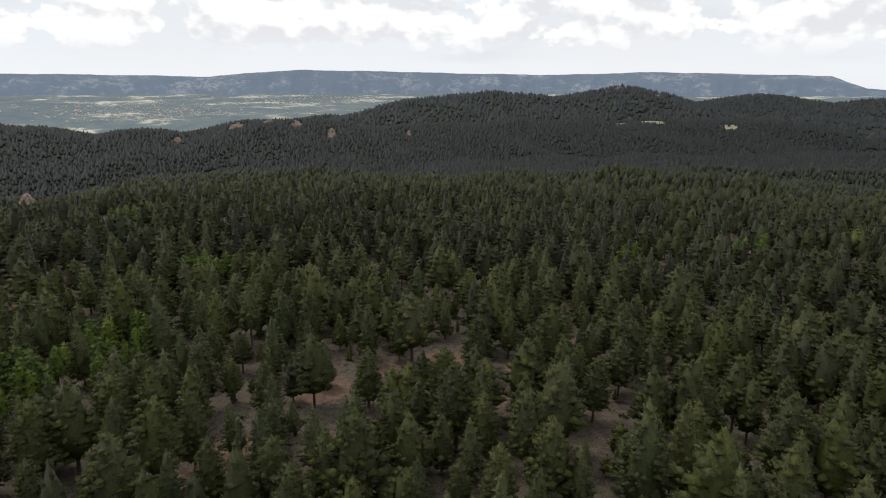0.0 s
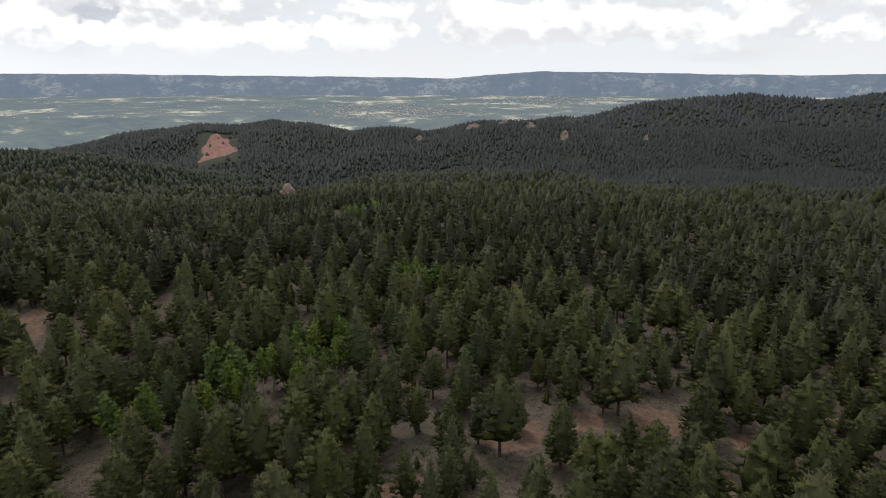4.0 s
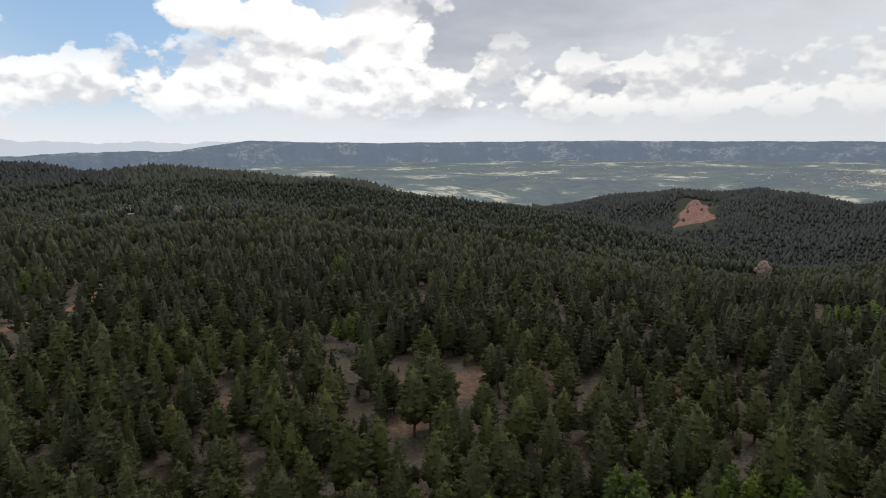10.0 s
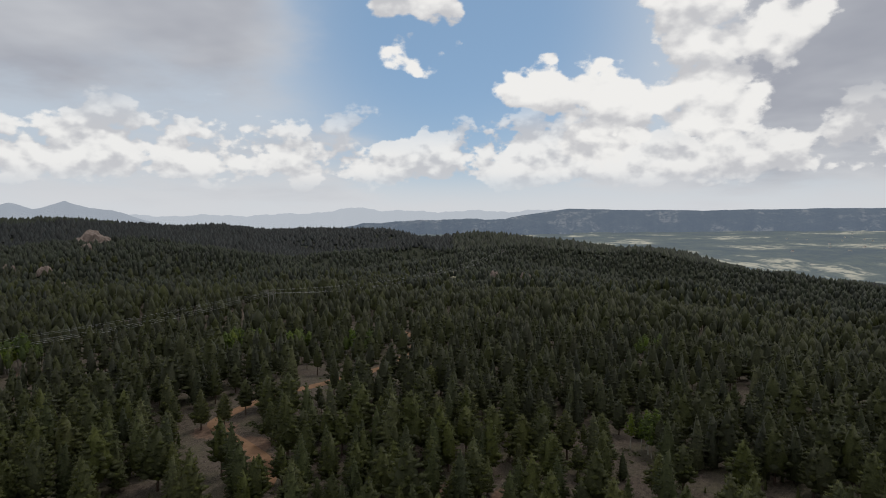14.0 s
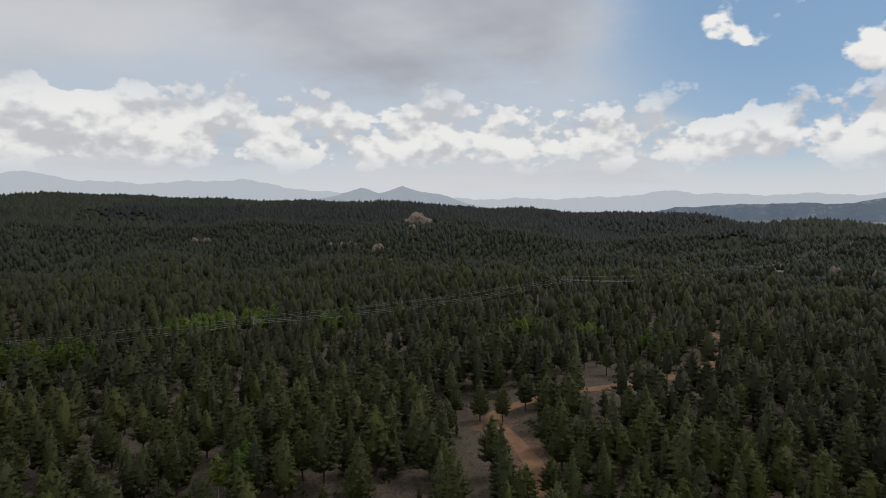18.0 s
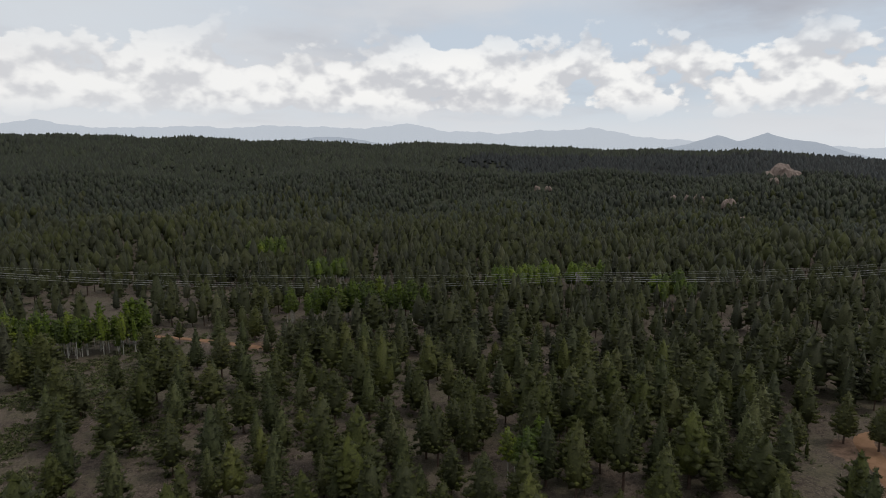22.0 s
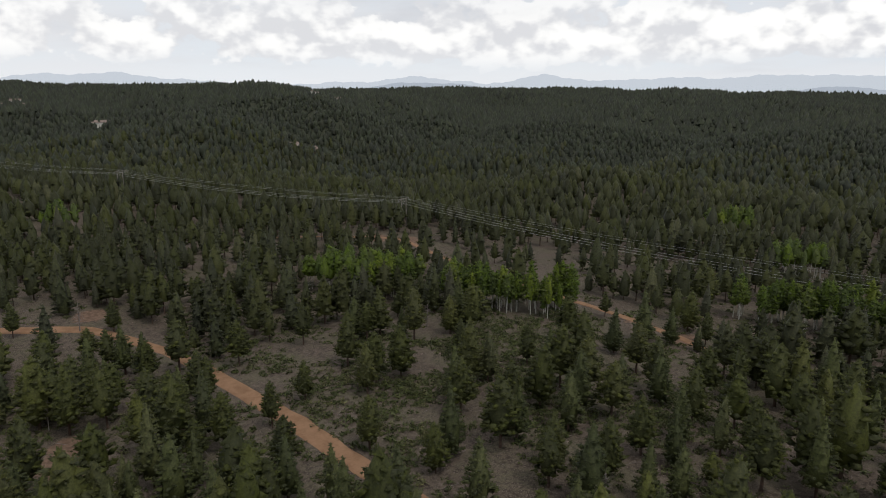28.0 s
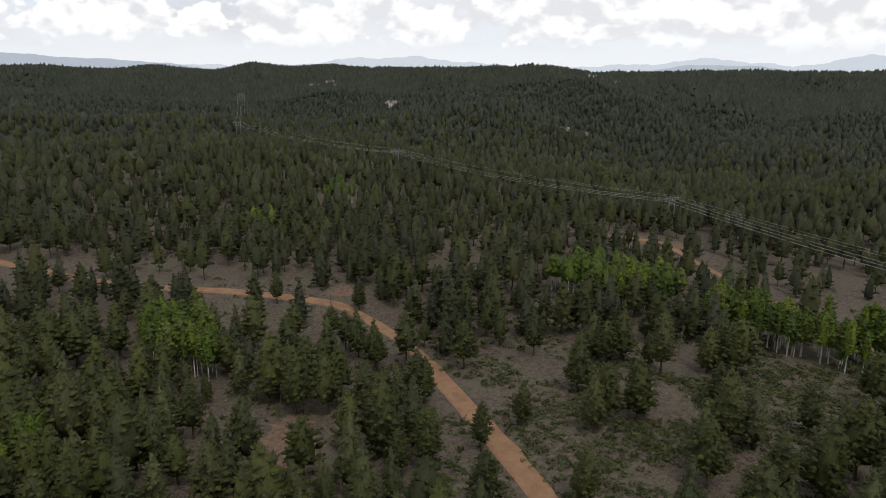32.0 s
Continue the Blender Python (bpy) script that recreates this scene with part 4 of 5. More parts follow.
def tree_model(kind, seed, shape, crown_mat, bark_mat, unit=10.5):
    """Meshes of one near tree: bole with limbs, and crown."""
    v, f = trunk_arrays(seed, kind, 7, 10 if kind != "aspen" else 0)
    t = link_mesh("trunk", v * unit, f, [bark_mat], None, True)
    tv, tf, tl = weld(*crown_tris(seed, kind, *shape))
    c = link_mesh("crown", tv * unit, tf, [crown_mat], None, True, {"tint": np.zeros(len(tv)), "lean": tl})
    return t, c, unit


def plant(name, label, category, group, models, x, y, hgt, seed):
    """Separate trees: an empty at the foot with trunk and crown under it."""
    rs = np.random.RandomState(seed)
    z = height(x, y)
    for i in range(len(x)):
        t, c, unit = models[rs.randint(len(models))]
        s = hgt[i] / unit
        f = s * rs.uniform(0.88, 1.15)
        e = new(name)
        e.location, e.rotation_euler, e.scale = (x[i], y[i], z[i]), (rs.normal(0, 0.02), rs.normal(0, 0.02), rs.uniform(0, 6.28)), (f, f, s)
        tagged(e, label, category, group)
        for nm, src in (("trunk", t), ("crown", c)):
            if src is not None:
                p = new(nm, src.data)
                p.parent = e


def discard(models):
    for t, c, _ in models:
        for o in (t, c):
            if o is not None:
                bpy.data.objects.remove(o)


FLIGHT = [(0, 0), (0, 12), (-5, 31), (-17, 43), (-34, 50), (-53, 47), (-67, 39), (-76, 26), (-79, 8), (-78, -4)]


def flight_gap(x, y):
    return np.min([np.hypot(x - a, y - b) for a, b in FLIGHT], 0)


# trees told apart one by one (x, y), stand by stand
ROAD_STAND = [(-2, -154), (-14, -130), (-26, -144), (-37, -110), (-34, -98), (4, -120), (-13, -110), (-10, -103), (-19, -89), (-28, -78), (-28, -71), (-42, -83), (-28, -89), (55, -141), (27, -132), (32, -151), (10, -108), (14, -96), (6, -94), (16, -77), (5, -72), (-1, -73), (-11, -64), (2, -58), (3, -54), (-6, -62), (26, -79), (23, -72), (26, -89), (23, -95), (8, -191), (14, -168), (-53, -73), (-42, -128), (-39, -149), (-46, -149), (-52, -148), (-56, -144), (-51, -118), (-55, -91)]
ROAD_STAND_2 = [(-56, -122), (-70, -90), (-71, -105), (-72, -119), (-67, -155), (-71, -150), (-69, -111), (-81, -106), (-82, -96), (-85, -130), (-90, -124), (-96, -149), (-98, -132), (-97, -115), (-92, -100), (-88, -87), (-107, -141), (-101, -106), (-110, -128), (-116, -150), (-112, -113), (-122, -117), (-104, -92), (-109, -89), (-116, -104), (-123, -150), (-125, -176), (-131, -197), (-130, -160), (-132, -150), (-142, -183)]
SLOPE_STAND = [(-50, -113), (-55, -126), (-68, -84), (-79, -93), (-87, -81), (-69, -133), (-65, -149), (-43, -146), (-76, -121), (-87, -110), (-92, -119), (-95, -108), (-102, -78), (-107, -78), (-97, -84), (-114, -77), (-123, -92), (-121, -82), (-100, -63), (-110, -62), (-107, -58), (-90, -68), (-112, -98), (-112, -118), (-104, -114), (-125, -66), (-121, -54), (-129, -58), (-136, -58), (-140, -62), (-135, -52), (-125, -44), (-140, -54), (-149, -47), (-140, -36), (-124, -34), (-151, -33), (-159, -36), (-150, -27), (-158, -26)]
SLOPE_STAND_2 = [(-165, -23), (-177, -26), (-164, -27), (-155, -40), (-168, -32), (-186, -39)]
CLEARING_STAND = [(-142, 72), (-126, 75), (-140, 82), (-113, 76), (-96, 71), (-91, 70), (-92, 65), (-108, 93), (-92, 84), (-98, 93), (-92, 97), (-80, 96), (-70, 90), (-73, 81), (-118, 64), (-109, 60), (-119, 55), (-135, 51), (-108, 43), (-124, 58), (-159, 58), (-174, 70), (-166, 76), (-153, 97), (-193, 70), (-106, 82), (-131, 102), (-125, 104), (-122, 110), (-114, 101), (-124, 121), (-99, 50), (-101, 61), (-113, 47), (-80, 84), (-109, 67), (-130, 139), (-88, 162), (-89, 139), (-75, 124)]
CLEARING_STAND_2 = [(-66, 137), (-59, 131), (-62, 124), (-54, 137), (-59, 142), (-49, 139), (-43, 142), (-38, 142), (-35, 148), (-34, 130), (-40, 167), (-34, 169), (-46, 122), (-46, 115), (-51, 117), (-59, 102), (-40, 120), (-28, 130), (-27, 121), (-71, 143), (-67, 147), (-61, 149), (-60, 154), (-52, 172)]
NORTH_STAND = [(-13, 104), (-22, 113), (-35, 136), (-30, 101), (-38, 107), (-42, 104), (-48, 104), (-51, 101), (-37, 86), (-32, 89), (-26, 90), (-19, 85), (-22, 74), (-11, 72), (-39, 80), (-52, 92), (-48, 85), (-58, 82), (-46, 74), (-60, 87), (-64, 81), (-63, 76), (-25, 70), (-27, 107), (-15, 92), (-7, 84), (20, 101), (20, 115), (16, 105), (7, 114), (6, 86), (-0, 97), (2, 89), (12, 83), (20, 82), (18, 74), (25, 98), (37, 106), (32, 76), (41, 92)]
NORTH_STAND_2 = [(37, 89), (41, 79), (54, 93), (53, 106), (36, 116), (33, 95), (36, 97), (46, 77), (26, 74), (2, 73), (14, 75), (-4, 92)]
WEST_STAND = [(-186, -16), (-155, -3), (-150, 2), (-170, -22), (-143, -44), (-183, -94), (-192, -93), (-197, -79), (-177, -61), (-146, -16), (-166, 6), (-202, -7), (-201, -13), (-144, -64), (-129, -54), (-188, -23), (-225, 36), (-190, 39), (-223, 50), (-224, 63), (-188, 78), (-180, 71), (-178, 45), (-183, 51), (-179, 15), (-192, 11), (-161, 22), (-188, 9), (-172, 32), (-182, 83), (-185, 93), (-231, -3), (-226, 6), (-273, 14)]
STANDS = ROAD_STAND + ROAD_STAND_2 + SLOPE_STAND + SLOPE_STAND_2 + CLEARING_STAND + CLEARING_STAND_2 + NORTH_STAND + NORTH_STAND_2 + WEST_STAND
STANDS += [(0, -97), (9, -101), (6, -122), (-12, -104), (-15, -110), (-21, -77), (-25, -84), (-22, -94), (3, -105), (-13, -95), (13, -125), (23, -111), (-19, -88), (-8, -99)]

# crowns by distance: sides, rings and share of the body, tufts, sprays a tuft, spray length, tuft size
NEAR = (8, 5, 0.66, 105, 10, 0.21, 0.23)
CLOSE = (7, 4, 0.68, 54, 6, 0.28, 0.29)
MIDDLE = (6, 4, 0.66, 32, 5, 0.36, 0.33)
BEYOND = (6, 3, 0.72, 15, 3, 0.45, 0.40)
LATER = (5, 3, 0.88, 7, 2, 0.55, 0.46)
FAR = (5, 4, 1.06, 0, 0, 0)
FARTHER = (5, 2, 1.15, 0, 0, 0)


def grow_forest():
    x, y, rs = scatter(11, 0, 210, 5.8)
    sx, sy = np.array(STANDS, float).T
    free = np.min([np.hypot(sx - cx, sy - cy) - cr for cx, cy, cr, _ in ASPEN], 0) > 0
    sx, sy = sx[free], sy[free]
    open_slope = np.hypot((x + 66) / 62, (y + 120) / 46) < 1
    clear = np.min(np.hypot(x[:, None] - sx, y[:, None] - sy), 1) > np.where(open_slope, 14, 4.8)
    x, y = np.concatenate([x[clear], sx]), np.concatenate([y[clear], sy])
    az = np.degrees(np.arctan2(-(x - OX), y - OY)) % 360
    gap = flight_gap(x, y)
    hgt = np.clip(rs.normal(12.6, 2.1, len(x)), 6, 18)
    lone = np.arange(len(x)) >= len(x) - len(sx)
    small = (rs.uniform(0, 1, len(x)) < 0.18) & ~lone
    hgt = np.where(small, hgt * 0.55, hgt)
    fir = rs.uniform(0, 1, len(x)) < 0.30 + 0.15 * np.sin(x * 0.03) * np.sin(y * 0.04)
    seen = (gap > 22) & ((az < 250) | (az > 286))
    order = np.argsort(np.where(seen, gap, 1e9) - lone * 400)
    pines = [i for i in order if not fir[i]][:300]
    firs = [i for i in order if fir[i]][:300]
    models = [tree_model("pine", 100 + k, NEAR, M_PINE, M_BARK) for k in range(8)]
    plant("ponderosa_pine", "dark green ponderosa pine with a bare lower trunk", "pine tree", "pines of the woodland", models, x[pines], y[pines], hgt[pines], 1)
    discard(models)
    models = [tree_model("fir", 200 + k, NEAR, M_FIR, M_BARK) for k in range(7)]
    plant("douglas_fir", "grey-green conical fir branched nearly to the ground", "fir tree", "firs of the woodland", models, x[firs], y[firs], hgt[firs] * 0.97, 2)
    discard(models)
    rest = np.ones(len(x), bool)
    rest[pines + firs] = False
    close = rest & seen & (gap < 130)
    rest &= ~close
    for sel, kind, nm, mat, lb in ((close & ~fir, "pine", "pine_woodland", M_PINE, "dark green pines of the near woodland"), (close & fir, "fir", "fir_woodland", M_FIR, "grey-green firs of the near woodland")):
        lod = [template(260 + k, kind, CLOSE, 5) for k in range(7)]
        woods(nm, lb, x[sel], y[sel], hgt[sel], lod, [mat, M_BARK], rs)
    unseen = rest & ~seen
    rest &= seen
    for sel, shape, lb in ((unseen & (gap < 60), BEYOND, "dark green pines under the open sky"), (unseen & (gap >= 60), LATER, "dark green pines behind the clearing")):
        lod = [template(280 + k, "pine" if k % 2 else "fir", shape, 3) for k in range(5)]
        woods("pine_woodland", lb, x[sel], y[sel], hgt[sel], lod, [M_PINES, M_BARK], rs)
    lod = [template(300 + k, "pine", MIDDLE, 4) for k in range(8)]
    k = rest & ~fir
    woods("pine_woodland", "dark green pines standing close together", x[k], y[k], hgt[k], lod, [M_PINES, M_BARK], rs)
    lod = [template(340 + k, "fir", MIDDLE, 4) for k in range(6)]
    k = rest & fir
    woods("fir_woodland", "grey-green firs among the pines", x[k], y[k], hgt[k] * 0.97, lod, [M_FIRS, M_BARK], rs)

    x, y, rs = scatter(17, 0, 190, 9.0)
    az = np.degrees(np.arctan2(-(x - OX), y - OY)) % 360
    k = (flight_gap(x, y) > 22) & ((az < 112) | (az > 286))
    x, y = x[k], y[k]
    lod = [template(360 + k, "fir" if k % 3 else "pine", (5, 3, 0.7, 10, 3, 1.1, 0.45), 3) for k in range(6)]
    woods("young_pines", "young pines a few metres tall between the big ones", x, y, rs.uniform(1.8, 4.4, len(x)), lod, [M_PINE, M_BARK], rs, "young trees")

    x, y, rs = scatter(12, 210, 430, 6.0)
    hgt = np.clip(rs.normal(11.6, 2.2, len(x)), 6, 17)
    fir = rs.uniform(0, 1, len(x)) < 0.3
    az = np.degrees(np.arctan2(-(x - OX), y - OY)) % 360
    late = (np.hypot(x - OX, y - OY) > 310) | ((az > 250) & (az < 300))
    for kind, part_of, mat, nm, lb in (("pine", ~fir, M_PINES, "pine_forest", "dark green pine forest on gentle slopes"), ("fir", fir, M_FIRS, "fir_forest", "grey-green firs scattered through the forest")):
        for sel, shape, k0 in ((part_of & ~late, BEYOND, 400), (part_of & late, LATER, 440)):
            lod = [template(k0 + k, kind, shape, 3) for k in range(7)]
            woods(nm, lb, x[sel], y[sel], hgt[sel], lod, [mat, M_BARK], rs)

    x, y, rs = scatter(13, 430, 900, 6.1)
    hgt = np.clip(rs.normal(11.4, 2.0, len(x)), 6, 17) * np.interp(np.hypot(x - OX, y - OY), [430, 900], [0.97, 0.74])
    fir = rs.uniform(0, 1, len(x)) < 0.25
    # farther trees take the needle colour darkened for cloud shade
    back = np.hypot(x - OX, y - OY) > rs.uniform(480, 760, len(x))
    lods = [[template(500 + k, "pine" if k % 3 else "fir", shape) for k in range(9)] for shape in (FAR, FARTHER)]
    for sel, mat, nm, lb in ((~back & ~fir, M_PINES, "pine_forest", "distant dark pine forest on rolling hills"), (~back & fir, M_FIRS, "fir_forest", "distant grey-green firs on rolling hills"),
                             (back, M_FAR, "pine_forest", "distant pine forest, needles coloured darker for cloud shade")):
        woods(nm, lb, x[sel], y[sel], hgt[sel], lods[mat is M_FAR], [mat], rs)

    x, y, rs = scatter(14, 900, 1900, 6.0, -42, 250)
    az = np.degrees(np.arctan2(-(x - OX), y - OY)) % 360
    k = (az < 56) | (az > 300) | (np.hypot(x - OX, y - OY) < np.interp(az, [56, 90, 100, 190, 250], [1150, 1300, 1450, 1520, 1620]))
    x, y, az = x[k], y[k], az[k]
    hgt = np.clip(rs.normal(8.2, 1.6, len(x)), 5, 12)
    lod = [(*weld(c := rough_cone(600 + k, 1, 5, "pine")), np.zeros(len(c) // 3, int)) for k in range(8)]
    # pines on these bearings get the colour with cloud shade painted in
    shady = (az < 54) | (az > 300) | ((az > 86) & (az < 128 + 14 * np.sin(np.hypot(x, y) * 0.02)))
    woods("pine_forest", "far pine forest over the ridges, coloured darker for cloud shade", x[~shady], y[~shady], hgt[~shady], lod, [M_FAR], rs)
    woods("pine_forest", "dense pine forest on rocky ridges, coloured dark for cloud shade", x[shady], y[shady], hgt[shady], lod, [M_SHADED], rs)
    x, y, rs = scatter(15, 1900, 3100, 13, -42, 12)
    az = np.degrees(np.arctan2(-(x - OX), y - OY)) % 360
    k = (az > 300) | ((az < 10.5) & (np.hypot(x - OX, y - OY) < 2450)) | (height(x, y) > np.interp(np.hypot(x - OX, y - OY), [1900, 2600, 3100], [-80, -20, -10]))
    x, y = x[k], y[k]
    hgt = np.clip(rs.normal(13, 2.4, len(x)), 7, 19)
    woods("pine_forest", "far pine forest on the hills, coloured for shade and haze", x, y, hgt, lod, [M_HILLS], rs)


grow_forest()


def grow_aspens():
    rs = np.random.RandomState(21)
    xs, ys = [], []
    for cx, cy, cr, n in ASPEN:
        r, a = cr * np.sqrt(rs.uniform(0, 1, n)), rs.uniform(0, 6.283, n)
        xs.append(cx + r * np.cos(a) * 1.15), ys.append(cy + r * np.sin(a) * 0.9)
    x, y = np.concatenate(xs), np.concatenate(ys)
    k = road_gap(x, y) > 3.5
    x, y = x[k], y[k]
    hgt = np.clip(rs.normal(9.8, 1.6, len(x)), 6, 13) * np.where(y < -80, 1.22, 1.0)
    order = np.argsort(flight_gap(x, y))
    near, far = order[:300], order[300:]
    models = [tree_model("aspen", 700 + k, (6, 4, 0.45, 64, 10, 0.18, 0.24), M_ASPEN, M_PALE) for k in range(6)]
    plant("aspen", "bright green aspen with a slim white trunk", "aspen tree", "aspens of the groves", models, x[near], y[near], hgt[near], 3)
    discard(models)
    lod = [template(740 + k, "aspen", (6, 4, 0.7, 22, 5, 0.34, 0.42), 4) for k in range(6)]
    woods("aspen_grove", "bright green aspen groves with white trunks", x[far], y[far], hgt[far], lod, [M_ASPEN, M_PALE], rs, "aspen grove")


grow_aspens()


def snags():
    models = []
    for k in range(4):
        v, f = trunk_arrays(800 + k, "snag", 6, 42)
        models.append((link_mesh("trunk", v * 11, f, [M_DEAD], None, True), None, 11.0))
    x = np.array([41, 17, -130, -150, -166, -95, 55, -58, 12, -118, -30, -215, 88, -64, -86, -98, -20, -152.0])
    y = np.array([-149, -128, -30, -20, -38, -75, -128, -155, -96, 70, 92, -60, -112, 130, 92, 128, 132, 98.0])
    plant("dead_tree", "leafless silver-grey dead pine with bare twigs", "dead tree", "dead trees", models, x, y, np.linspace(9, 6, len(x)), 4)
    discard(models)


snags()


# ---- undergrowth and litter ----
def undergrowth():
    rs = np.random.RandomState(31)
    n = 13000
    cx = np.concatenate([rs.normal(-72, 36, n // 2), rs.uniform(-260, 130, n // 2)])
    cy = np.concatenate([rs.normal(-130, 34, n // 2), rs.uniform(-260, 170, n // 2)])
    lump = np.sin(cx * 0.16 + 2 * np.sin(cy * 0.09)) * np.sin(cy * 0.14 + 1.5 * np.sin(cx * 0.07))
    k = (lump > -0.12 + 0.3 * rs.uniform(-1, 1, n)) & (road_gap(cx, cy) > 2.6) & (blotch(cx, cy, BARE) < 0.4)
    x, y = cx[k], cy[k]
    lod = []
    for j in range(6):
        r2 = np.random.RandomState(900 + j)
        c = r2.normal(0, 0.5, (7, 3)) * np.array([1, 1, 0.12]) + np.array([0, 0, 0.28])
        tv = sprays(r2, c, c * np.array([1, 1, 0.2]), 5, 0.29, np.full(7, 0.35))
        tv[:, 2] = np.clip(tv[:, 2], 0.0, 0.75)
        lod.append((*weld(tv), np.zeros(len(tv) // 3, int)))
    woods("low_shrubs", "low olive-green juniper and sage shrubs", x, y, rs.uniform(0.5, 1.5, len(x)), lod, [M_SHRUB], rs, "shrubs")
    # fallen sticks and slash
    n = 800
    x = np.concatenate([rs.normal(-70, 40, n // 2), rs.uniform(-230, 100, n // 2)])
    y = np.concatenate([rs.normal(-125, 34, n // 2), rs.uniform(-240, 160, n // 2)])
    k = road_gap(x, y) > 2.4
    x, y = x[k], y[k]
    lod = []
    for j in range(5):
        ln, r = rs.uniform(0.5, 1.4), rs.uniform(0.02, 0.05)
        a = np.array([[-ln, -r, 0.06], [-ln, r, 0.06], [-ln, 0, 0.06 + 2 * r]])
        b = a * np.array([-1, 0.5, 1]) + np.array([0, rs.normal(0, 0.15), rs.uniform(0, 0.15)])
        P = np.concatenate([a, b])
        F = np.array([(0, 1, 4), (0, 4, 3), (1, 2, 5), (1, 5, 4), (2, 0, 3), (2, 3, 5)])
        lod.append((P, F, np.zeros(len(F), int)))
    woods("fallen_branches", "grey fallen branches and slash on the ground", x, y, rs.uniform(0.7, 1.8, len(x)), lod, [M_DEAD], rs, "branches")
    # stones
    n = 2200
    x, y = rs.uniform(-220, 110, n), rs.uniform(-210, 170, n)
    k = road_gap(x, y) > 2.2
    x, y = x[k], y[k]
    lod = []
    for j in range(5):
        r2 = np.random.RandomState(950 + j)
        P = np.array([(1, 0, 0), (-1, 0, 0), (0, 1, 0), (0, -1, 0), (0.1, 0.1, 0.75)]) * r2.uniform(0.7, 1.3, (5, 3))
        F = np.array([(0, 2, 4), (2, 1, 4), (1, 3, 4), (3, 0, 4)])
        lod.append((P * 0.3, F, np.zeros(4, int)))
    woods("scattered_stones", "small pale stones lying in the duff", x, y, rs.uniform(0.4, 1.5, len(x)), lod, [M_GRANITE], rs, "stones", False)


undergrowth()


# ---- power line ----
def tube_mesh(bm, pts, r, sides=6):
    last = None
    for i, p in enumerate(pts):
        p = Vector(p)
        a = Vector(pts[min(i + 1, len(pts) - 1)]) - Vector(pts[max(i - 1, 0)])
        s = a.cross(Vector((0.12, 0.31, 0.94)))
        if s.length < 1e-4:
            s = a.cross(Vector((1, 0, 0)))
        s.normalize()
        t = a.cross(s).normalized()
        ring = [bm.verts.new(p + (s * math.cos(k * 6.28318 / sides) + t * math.sin(k * 6.28318 / sides)) * r) for k in range(sides)]
        if last:
            for k in range(sides):
                bm.faces.new((last[k], last[(k + 1) % sides], ring[(k + 1) % sides], ring[k]))
        last = ring
    return bm


def part(name, bm, mat, parent, label=""):
    me = bpy.data.meshes.new(name)
    bm.normal_update()
    bm.to_mesh(me)
    bm.free()
    me.materials.append(mat)
    ob = new(name, me)
    ob.parent = parent
    return tagged(ob, label)


POLES = [(560, -620), (338, -400), (150, -352), (-30, -295), (-254, -136), (-420, -45), (-640, 55), (-860, 150)]
HIGH = [15.8, 15.8, 15.5, 15.0, 15.2, 15.5, 15.5, 15.5]


def power_line():
    ends = []
    for i, ((x, y), h) in enumerate(zip(POLES, HIGH)):
        a, b = POLES[max(i - 1, 0)], POLES[min(i + 1, len(POLES) - 1)]
        way2 = Vector((b[0] - a[0], b[1] - a[1], 0)).normalized()
        side = Vector((-way2.y, way2.x, 0))
        z = float(height(x, y))
        e = new("power_pole")
        e.location = (x, y, z)
        tagged(e, "grey timber H-frame power pole with a crossarm", "power pole", "poles of the power line")
        for s in (-1, 1):
            part("post", tube_mesh(bmesh.new(), [side * s * 1.9 + Vector((0, 0, -1)), side * s * 1.9 + Vector((0, 0, h))], 0.2, 8), M_POLE, e)
        part("crossarm", tube_mesh(bmesh.new(), [side * -4.2 + Vector((0, 0, h - 0.8)), side * 4.2 + Vector((0, 0, h - 0.8))], 0.16, 6), M_POLE, e)
        for s in (-1, 1):
            part("brace", tube_mesh(bmesh.new(), [side * s * 1.9 + Vector((0, 0, h - 4.5)), side * -s * 1.9 + Vector((0, 0, h - 1.2))], 0.07, 5), M_POLE, e)
        tips = []
        for s in (-4.0, 0, 4.0):
            top = side * s + Vector((0, 0, h - 1.0))
            part("insulator", tube_mesh(bmesh.new(), [top, top - Vector((0, 0, 0.5)), top - Vector((0, 0, 1.0))], 0.09, 6), M_STEEL, e)
            tips.append(Vector((x, y, z)) + top - Vector((0, 0, 1.0)))
        for s in (-1.9, 1.9):
            tips.append(Vector((x, y, z)) + side * s + Vector((0, 0, h)))
        ends.append(tips)
    for p, q in zip(ends[:-1], ends[1:]):
        for k in range(5):
            a, b = p[k], q[k]
            sag = (b - a).length * (0.018 if k < 3 else 0.012)
            pts = [a.lerp(b, t / 14) - Vector((0, 0, 4 * sag * (t / 14) * (1 - t / 14))) for t in range(15)]
            wire = part("power_wire", tube_mesh(bmesh.new(), pts, 0.042 if k < 3 else 0.025, 4), M_WIRE, None)
            tagged(wire, "thin grey aluminium wire sagging between power poles", "wire", "wires of the power line")


power_line()


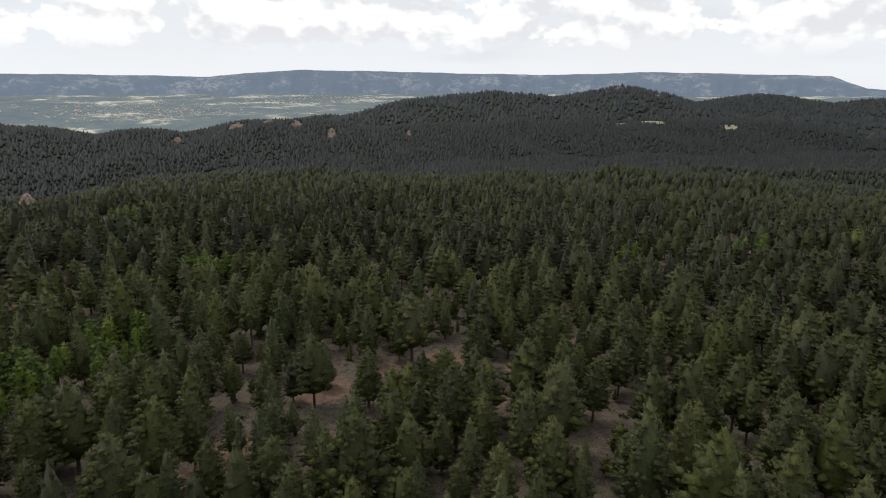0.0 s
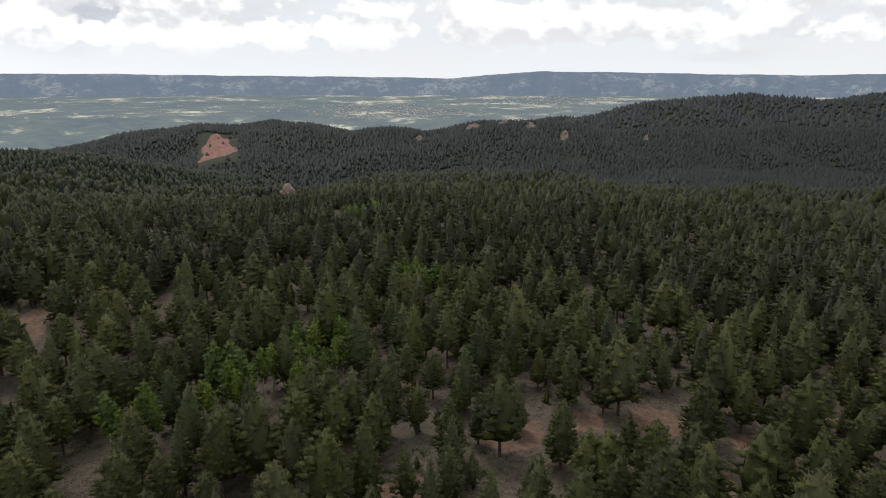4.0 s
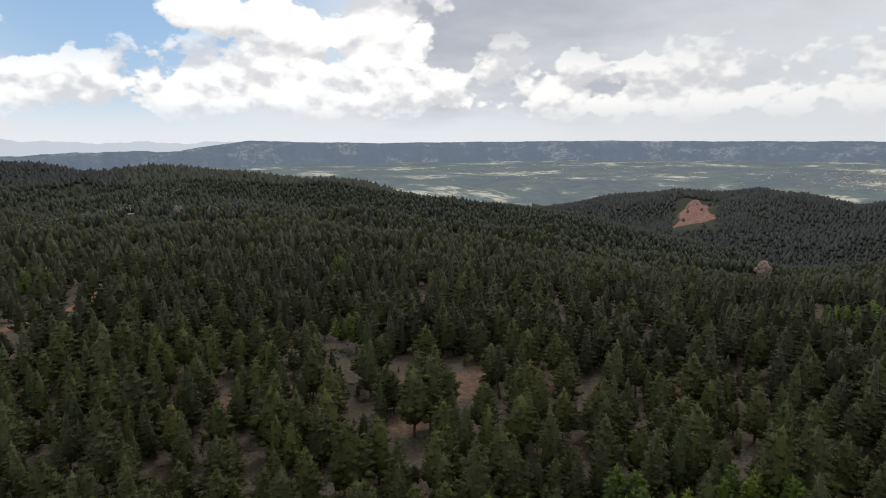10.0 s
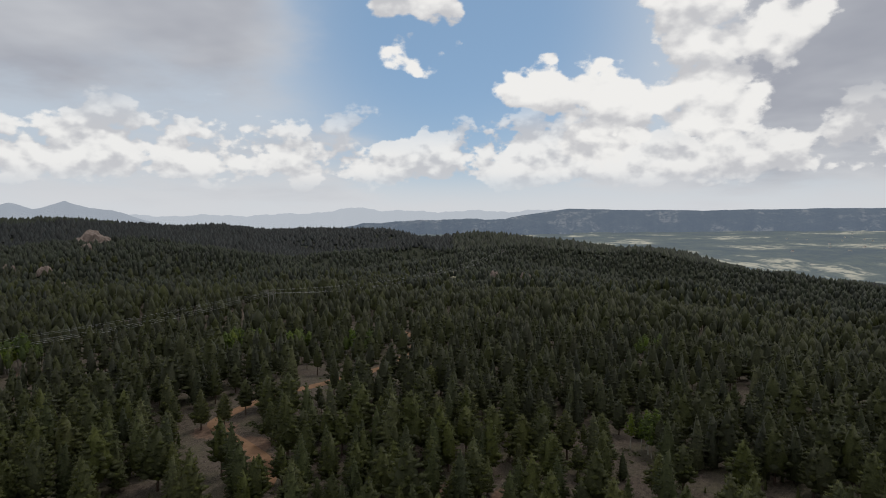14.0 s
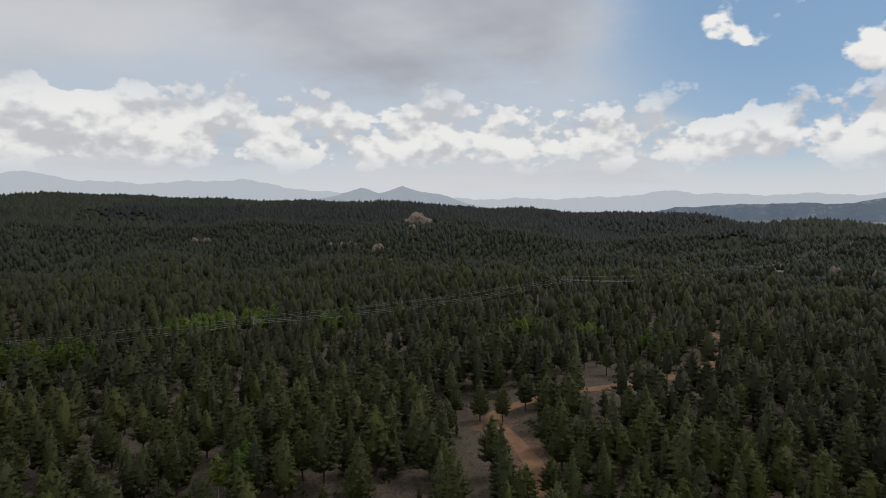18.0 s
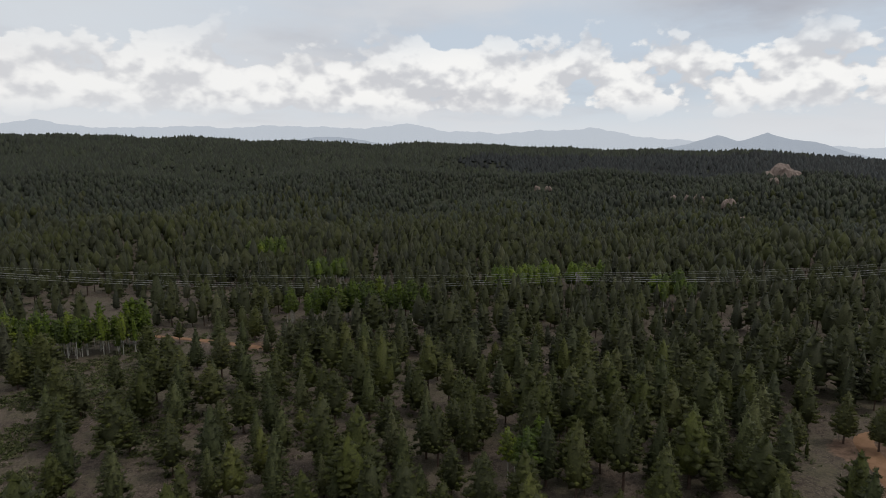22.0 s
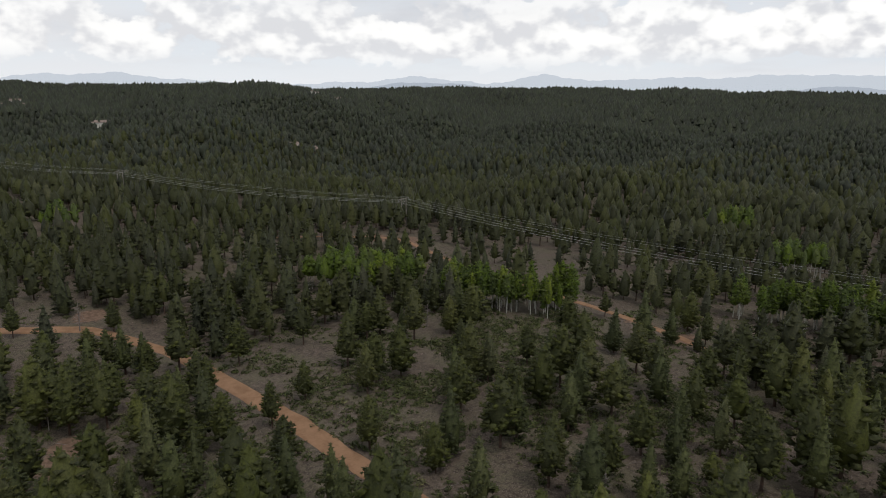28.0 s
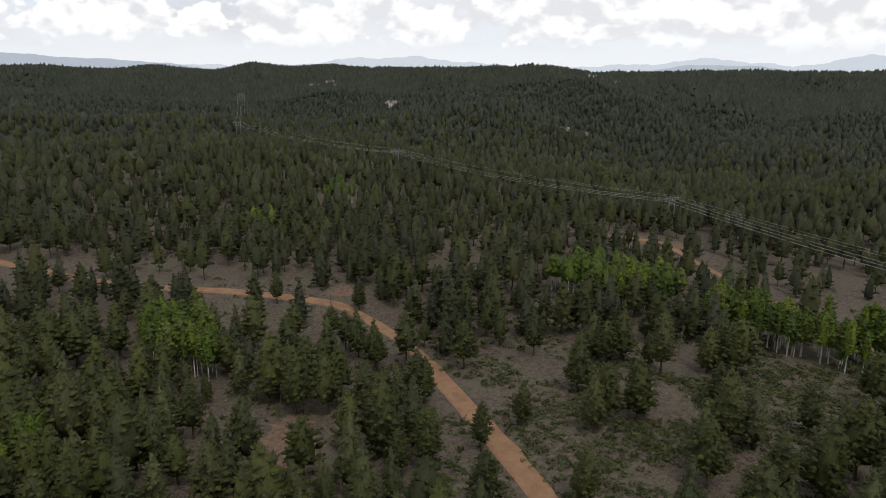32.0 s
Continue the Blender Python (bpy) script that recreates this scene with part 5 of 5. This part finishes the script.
# ---- radio mast on the far hill ----
def mast():
    x, y = bearing(344.0, 2300)
    e = new("radio_mast")
    e.location = (float(x), float(y), float(height(x, y)))
    h = 34
    for a in range(3):
        c = Vector((math.cos(a * 2.094), math.sin(a * 2.094), 0))
        part("leg", tube_mesh(bmesh.new(), [c * 2.2, c * 0.5 + Vector((0, 0, h))], 0.35, 5), M_STEEL, e)
    for i in range(6):
        z = h * (i + 1) / 7
        r = 2.2 - 1.7 * z / h
        ring = [Vector((r * math.cos(a * 2.094), r * math.sin(a * 2.094), z)) for a in (0, 1, 2, 3)]
        part("brace", tube_mesh(bmesh.new(), ring, 0.2, 4), M_STEEL, e)
    tagged(e, "steel lattice radio mast on a wooded hilltop", "radio mast")


mast()


# ---- houses ----
def house(x, y, s, turn, label, lift=0.0):
    """A small gabled house: walls, roof, door and windows."""
    e = new("house")
    e.location, e.rotation_euler = (x, y, float(height(x, y)) + lift), (0, 0, turn)
    lx, ly, hz = 6 * s, 4 * s, 3.2 * s
    bm = bmesh.new()
    v = [bm.verts.new(p) for p in ((-lx, -ly, -2), (lx, -ly, -2), (lx, ly, -2), (-lx, ly, -2), (-lx, -ly, hz), (lx, -ly, hz), (lx, ly, hz), (-lx, ly, hz), (-lx, 0, hz * 1.6), (lx, 0, hz * 1.6))]
    for f in ((0, 1, 5, 4), (2, 3, 7, 6), (1, 2, 6, 9, 5), (3, 0, 4, 8, 7)):
        bm.faces.new([v[i] for i in f])
    part("wall", bm, M_WALL, e)
    bm = bmesh.new()
    o, t = 0.5 * s, 0.25
    for sy in (-1, 1):
        p = [(-lx - o, sy * (ly + o), hz - 0.2 * s), (lx + o, sy * (ly + o), hz - 0.2 * s), (lx + o, 0, hz * 1.6 + 0.1), (-lx - o, 0, hz * 1.6 + 0.1)]
        a = [bm.verts.new(q) for q in p]
        b = [bm.verts.new((q[0], q[1], q[2] + t)) for q in p]
        for f in (a, b[::-1]):
            bm.faces.new(f)
        for i in range(4):
            bm.faces.new((a[i], a[(i + 1) % 4], b[(i + 1) % 4], b[i]))
    part("roof", bm, M_ROOF, e)
    for wx in (-0.6, 0.0, 0.6):
        bm = bmesh.new()
        bmesh.ops.create_cube(bm, size=1.0, matrix=Matrix.Translation((wx * lx, -ly, hz * 0.5)) @ Matrix.Diagonal((1.2 * s, 0.12, 1.4 * s, 1)))
        part("door" if wx == 0 else "window", bm, M_ROOF, e)
    tagged(e, label, "house")


for x, y, s, tn in [(368, -680, 1.2, 0.4), (382, -690, 0.9, 1.2), (520, -760, 1.2, 0.2), (545, -772, 1.0, 1.0), (590, -800, 1.3, 0.6), (640, -900, 1.2, 0.3), (160, -905, 1.1, 0.3), (190, -900, 1.0, 1.3), (138, -640, 0.9, 0.5)]:
    house(x, y, s, tn, "pale house among pines on a far hillside", 1.0)


def town():
    """Far-off homes of the valley towns."""
    rs = np.random.RandomState(41)
    n = 620
    az = np.concatenate([rs.normal(24, 4, n // 2), rs.uniform(2, 60, n // 4), rs.normal(10, 4, n // 4)])
    r = np.concatenate([rs.uniform(2450, 3500, n // 2), rs.uniform(2500, 4000, n // 4), rs.uniform(3300, 4000, n // 4)])
    x, y = bearing(az, r)
    lod = []
    for j in range(4):
        a, b, c = rs.uniform(2.5, 5.5), rs.uniform(2, 4), rs.uniform(2.2, 4.5)
        P = np.array([(-a, -b, -1), (a, -b, -1), (a, b, -1), (-a, b, -1), (-a, -b, c), (a, -b, c), (a, b, c), (-a, b, c), (-a, 0, c * 1.5), (a, 0, c * 1.5)])
        F = np.array([(0, 1, 5), (0, 5, 4), (2, 3, 7), (2, 7, 6), (1, 2, 6), (1, 6, 5), (3, 0, 4), (3, 4, 7), (4, 5, 9), (4, 9, 8), (6, 7, 8), (6, 8, 9), (5, 6, 9), (7, 4, 8)])
        lod.append((P, F, np.array([0] * 8 + [1] * 4 + [0] * 2)))
    woods("valley_town", "scattered pale houses of a valley town", x, y, rs.uniform(0.7, 1.5, len(x)), lod, [M_WALL, M_ROOF], rs, "town", False)


town()
